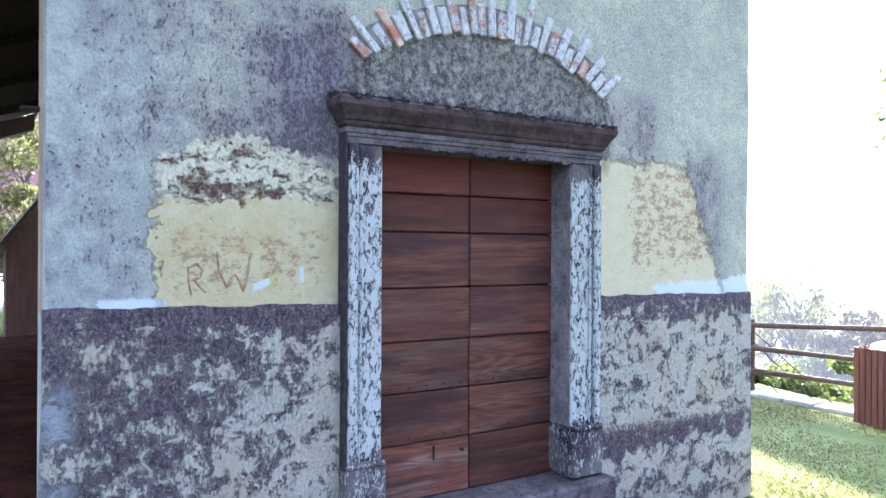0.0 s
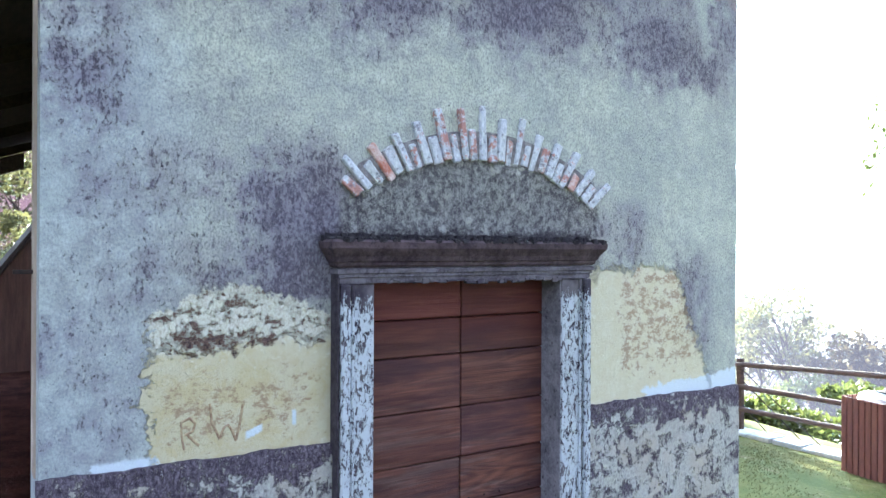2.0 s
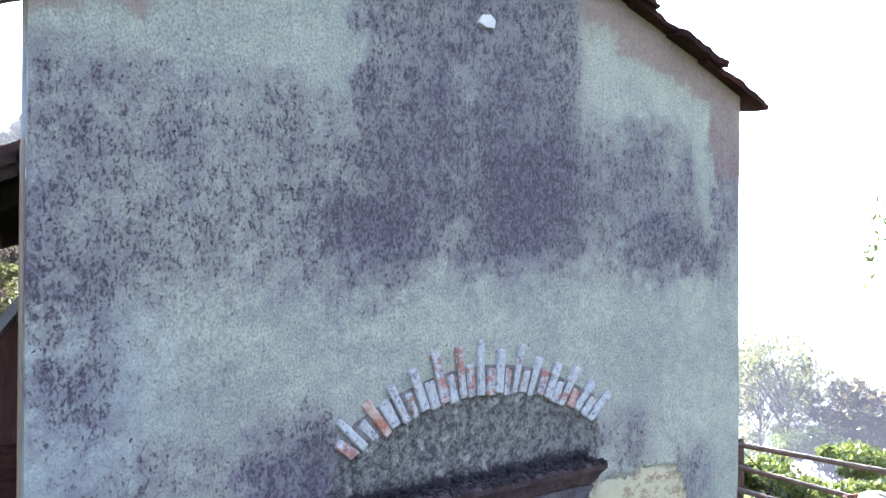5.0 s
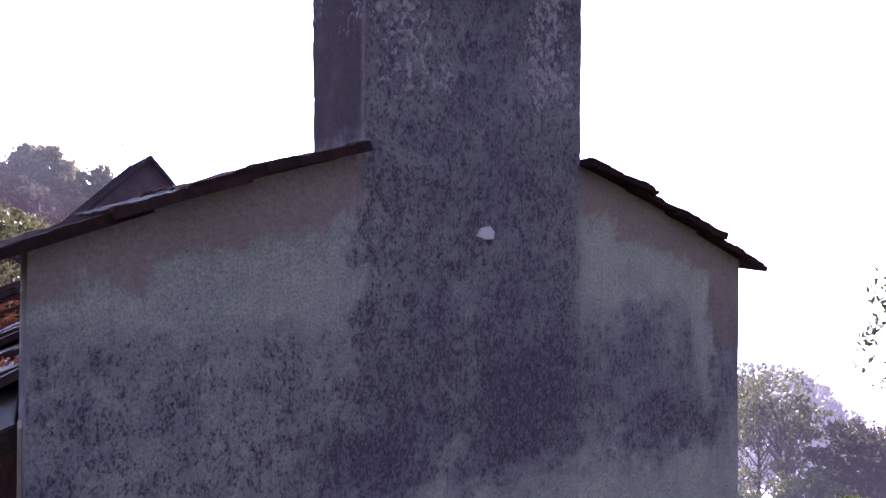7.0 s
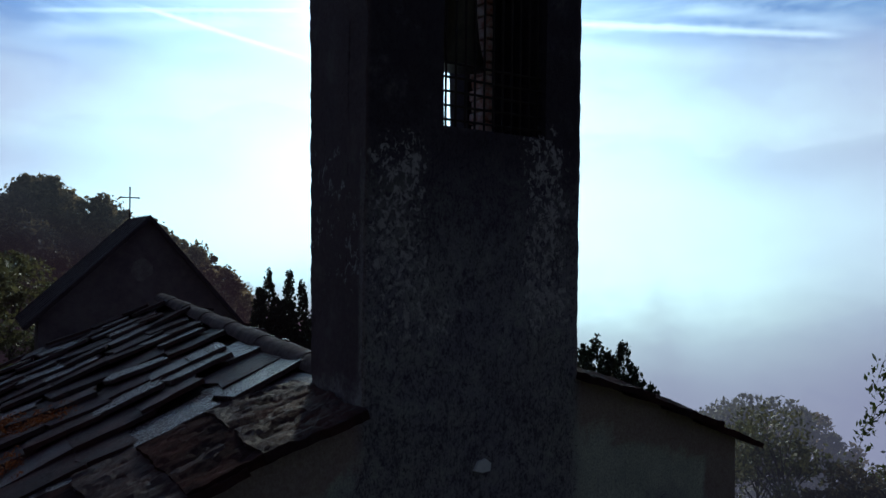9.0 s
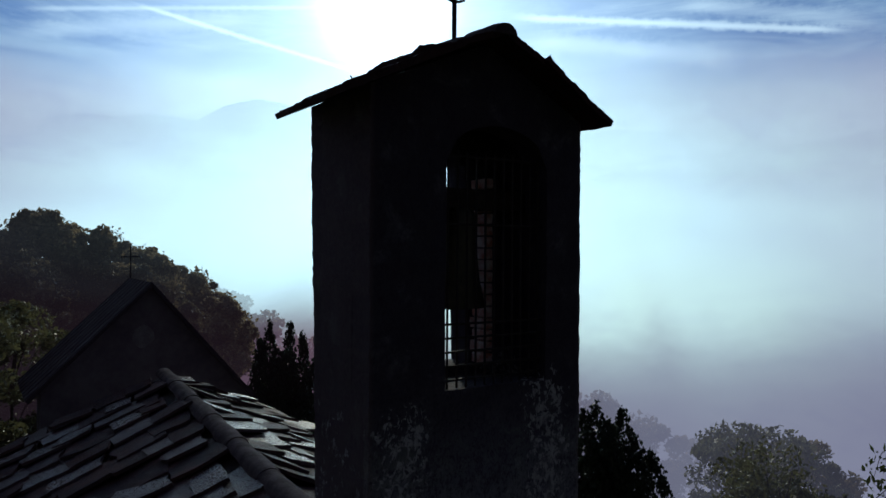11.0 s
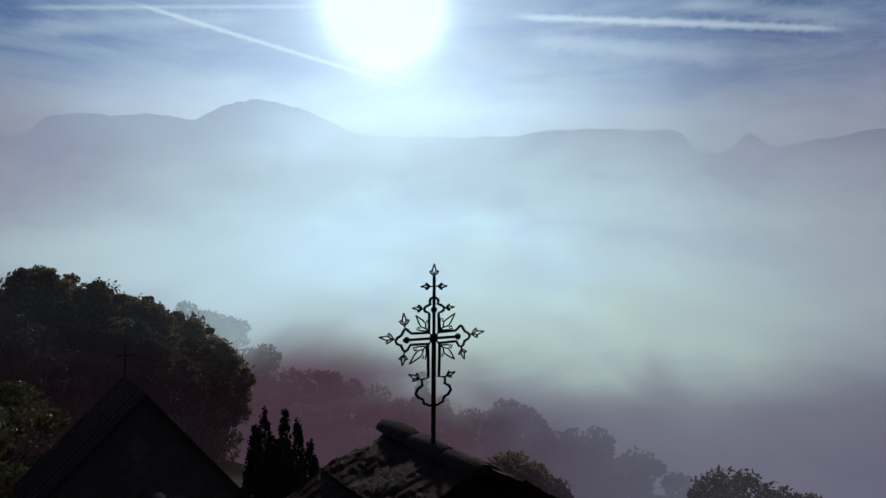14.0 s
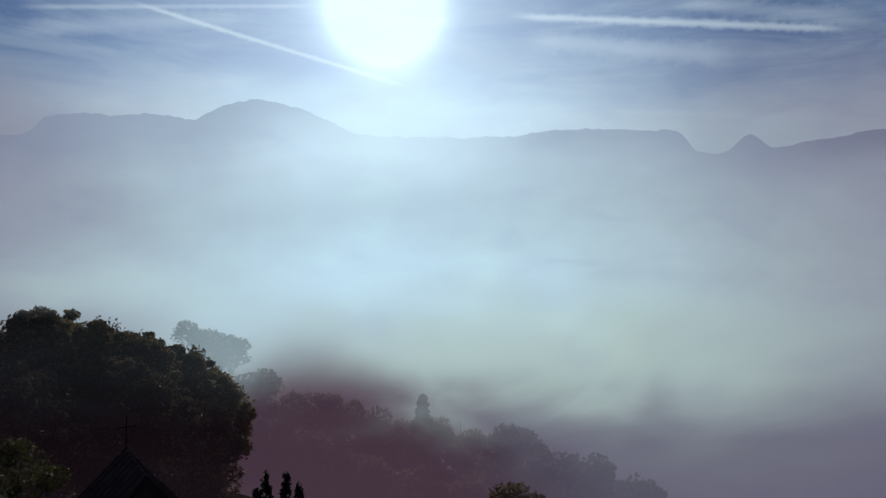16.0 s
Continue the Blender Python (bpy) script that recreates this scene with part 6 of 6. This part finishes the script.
# see-through sheets that glow; the lit haze is put into their colour
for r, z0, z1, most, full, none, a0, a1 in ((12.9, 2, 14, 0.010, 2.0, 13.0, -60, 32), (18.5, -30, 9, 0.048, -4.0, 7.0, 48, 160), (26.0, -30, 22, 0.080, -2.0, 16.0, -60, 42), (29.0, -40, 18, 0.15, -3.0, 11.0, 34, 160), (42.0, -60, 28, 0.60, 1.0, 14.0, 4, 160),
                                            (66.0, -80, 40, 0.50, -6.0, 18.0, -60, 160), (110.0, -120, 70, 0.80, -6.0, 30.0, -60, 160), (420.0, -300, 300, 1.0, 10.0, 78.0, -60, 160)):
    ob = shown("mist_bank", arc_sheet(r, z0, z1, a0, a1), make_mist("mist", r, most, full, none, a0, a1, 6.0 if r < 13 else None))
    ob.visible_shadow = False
    tagged(ob, "thin glowing sheet painted as morning mist over the slope", "mist", kind="structure")
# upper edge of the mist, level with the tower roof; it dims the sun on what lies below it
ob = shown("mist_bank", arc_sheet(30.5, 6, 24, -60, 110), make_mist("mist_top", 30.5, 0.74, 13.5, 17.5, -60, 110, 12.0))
tagged(ob, "glowing sheet painted as the upper edge of the morning mist", "mist", kind="structure")


def ridge_line(a):
    """Height angle of the far ridge by compass angle, as a tangent: a flat-topped massif, a long shoulder and a lone hump."""
    u = math.tan(radians(max(-60.0, min(60.0, a - 33.4))))
    def shoulder(c, wd, hgt):
        return hgt * 0.5 * (1 + math.tanh((u - c) / wd))
    def hump(c, wd, hgt):
        return hgt * math.exp(-((u - c) / wd) ** 2)
    z = 0.157 + shoulder(-0.565, 0.014, 0.029) + shoulder(-0.15, 0.03, -0.029) + shoulder(-0.315, 0.022, 0.021) + shoulder(-0.200, 0.035, -0.021) + hump(-0.345, 0.022, -0.008)
    z += shoulder(0.12, 0.03, 0.012) + shoulder(0.338, 0.012, -0.033) + hump(0.424, 0.023, 0.028) + shoulder(0.47, 0.03, 0.020) + shoulder(0.57, 0.04, 0.020)
    z += 0.0040 * noise.noise((a * 0.5, 3, 2)) + 0.0022 * noise.noise((a * 1.7, 3, 5)) + 0.0010 * noise.noise((a * 5.0, 3, 8))
    return z * math.cos(math.atan(u))


# the ridge glows by itself; haze is painted into its colour and fading
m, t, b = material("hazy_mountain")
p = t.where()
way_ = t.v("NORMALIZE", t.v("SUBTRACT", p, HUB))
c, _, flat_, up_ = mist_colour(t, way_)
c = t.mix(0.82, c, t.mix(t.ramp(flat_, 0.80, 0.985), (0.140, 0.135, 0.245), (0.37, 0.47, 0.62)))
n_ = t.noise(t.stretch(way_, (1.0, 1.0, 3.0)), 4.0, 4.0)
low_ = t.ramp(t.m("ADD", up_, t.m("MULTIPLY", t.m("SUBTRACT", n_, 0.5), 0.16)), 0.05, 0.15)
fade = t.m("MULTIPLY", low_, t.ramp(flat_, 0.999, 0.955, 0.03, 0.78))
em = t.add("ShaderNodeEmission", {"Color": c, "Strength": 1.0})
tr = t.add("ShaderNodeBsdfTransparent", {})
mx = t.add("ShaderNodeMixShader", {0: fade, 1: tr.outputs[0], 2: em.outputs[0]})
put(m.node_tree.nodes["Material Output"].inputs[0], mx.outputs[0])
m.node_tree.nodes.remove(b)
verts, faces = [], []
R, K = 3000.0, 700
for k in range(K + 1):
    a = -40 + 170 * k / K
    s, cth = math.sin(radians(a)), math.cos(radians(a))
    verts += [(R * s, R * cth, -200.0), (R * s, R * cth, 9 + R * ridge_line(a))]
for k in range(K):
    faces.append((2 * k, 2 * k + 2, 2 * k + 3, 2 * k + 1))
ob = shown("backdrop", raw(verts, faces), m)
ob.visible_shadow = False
tagged(ob, "far glowing mountain ridge with morning haze painted in", "mountains", kind="structure")
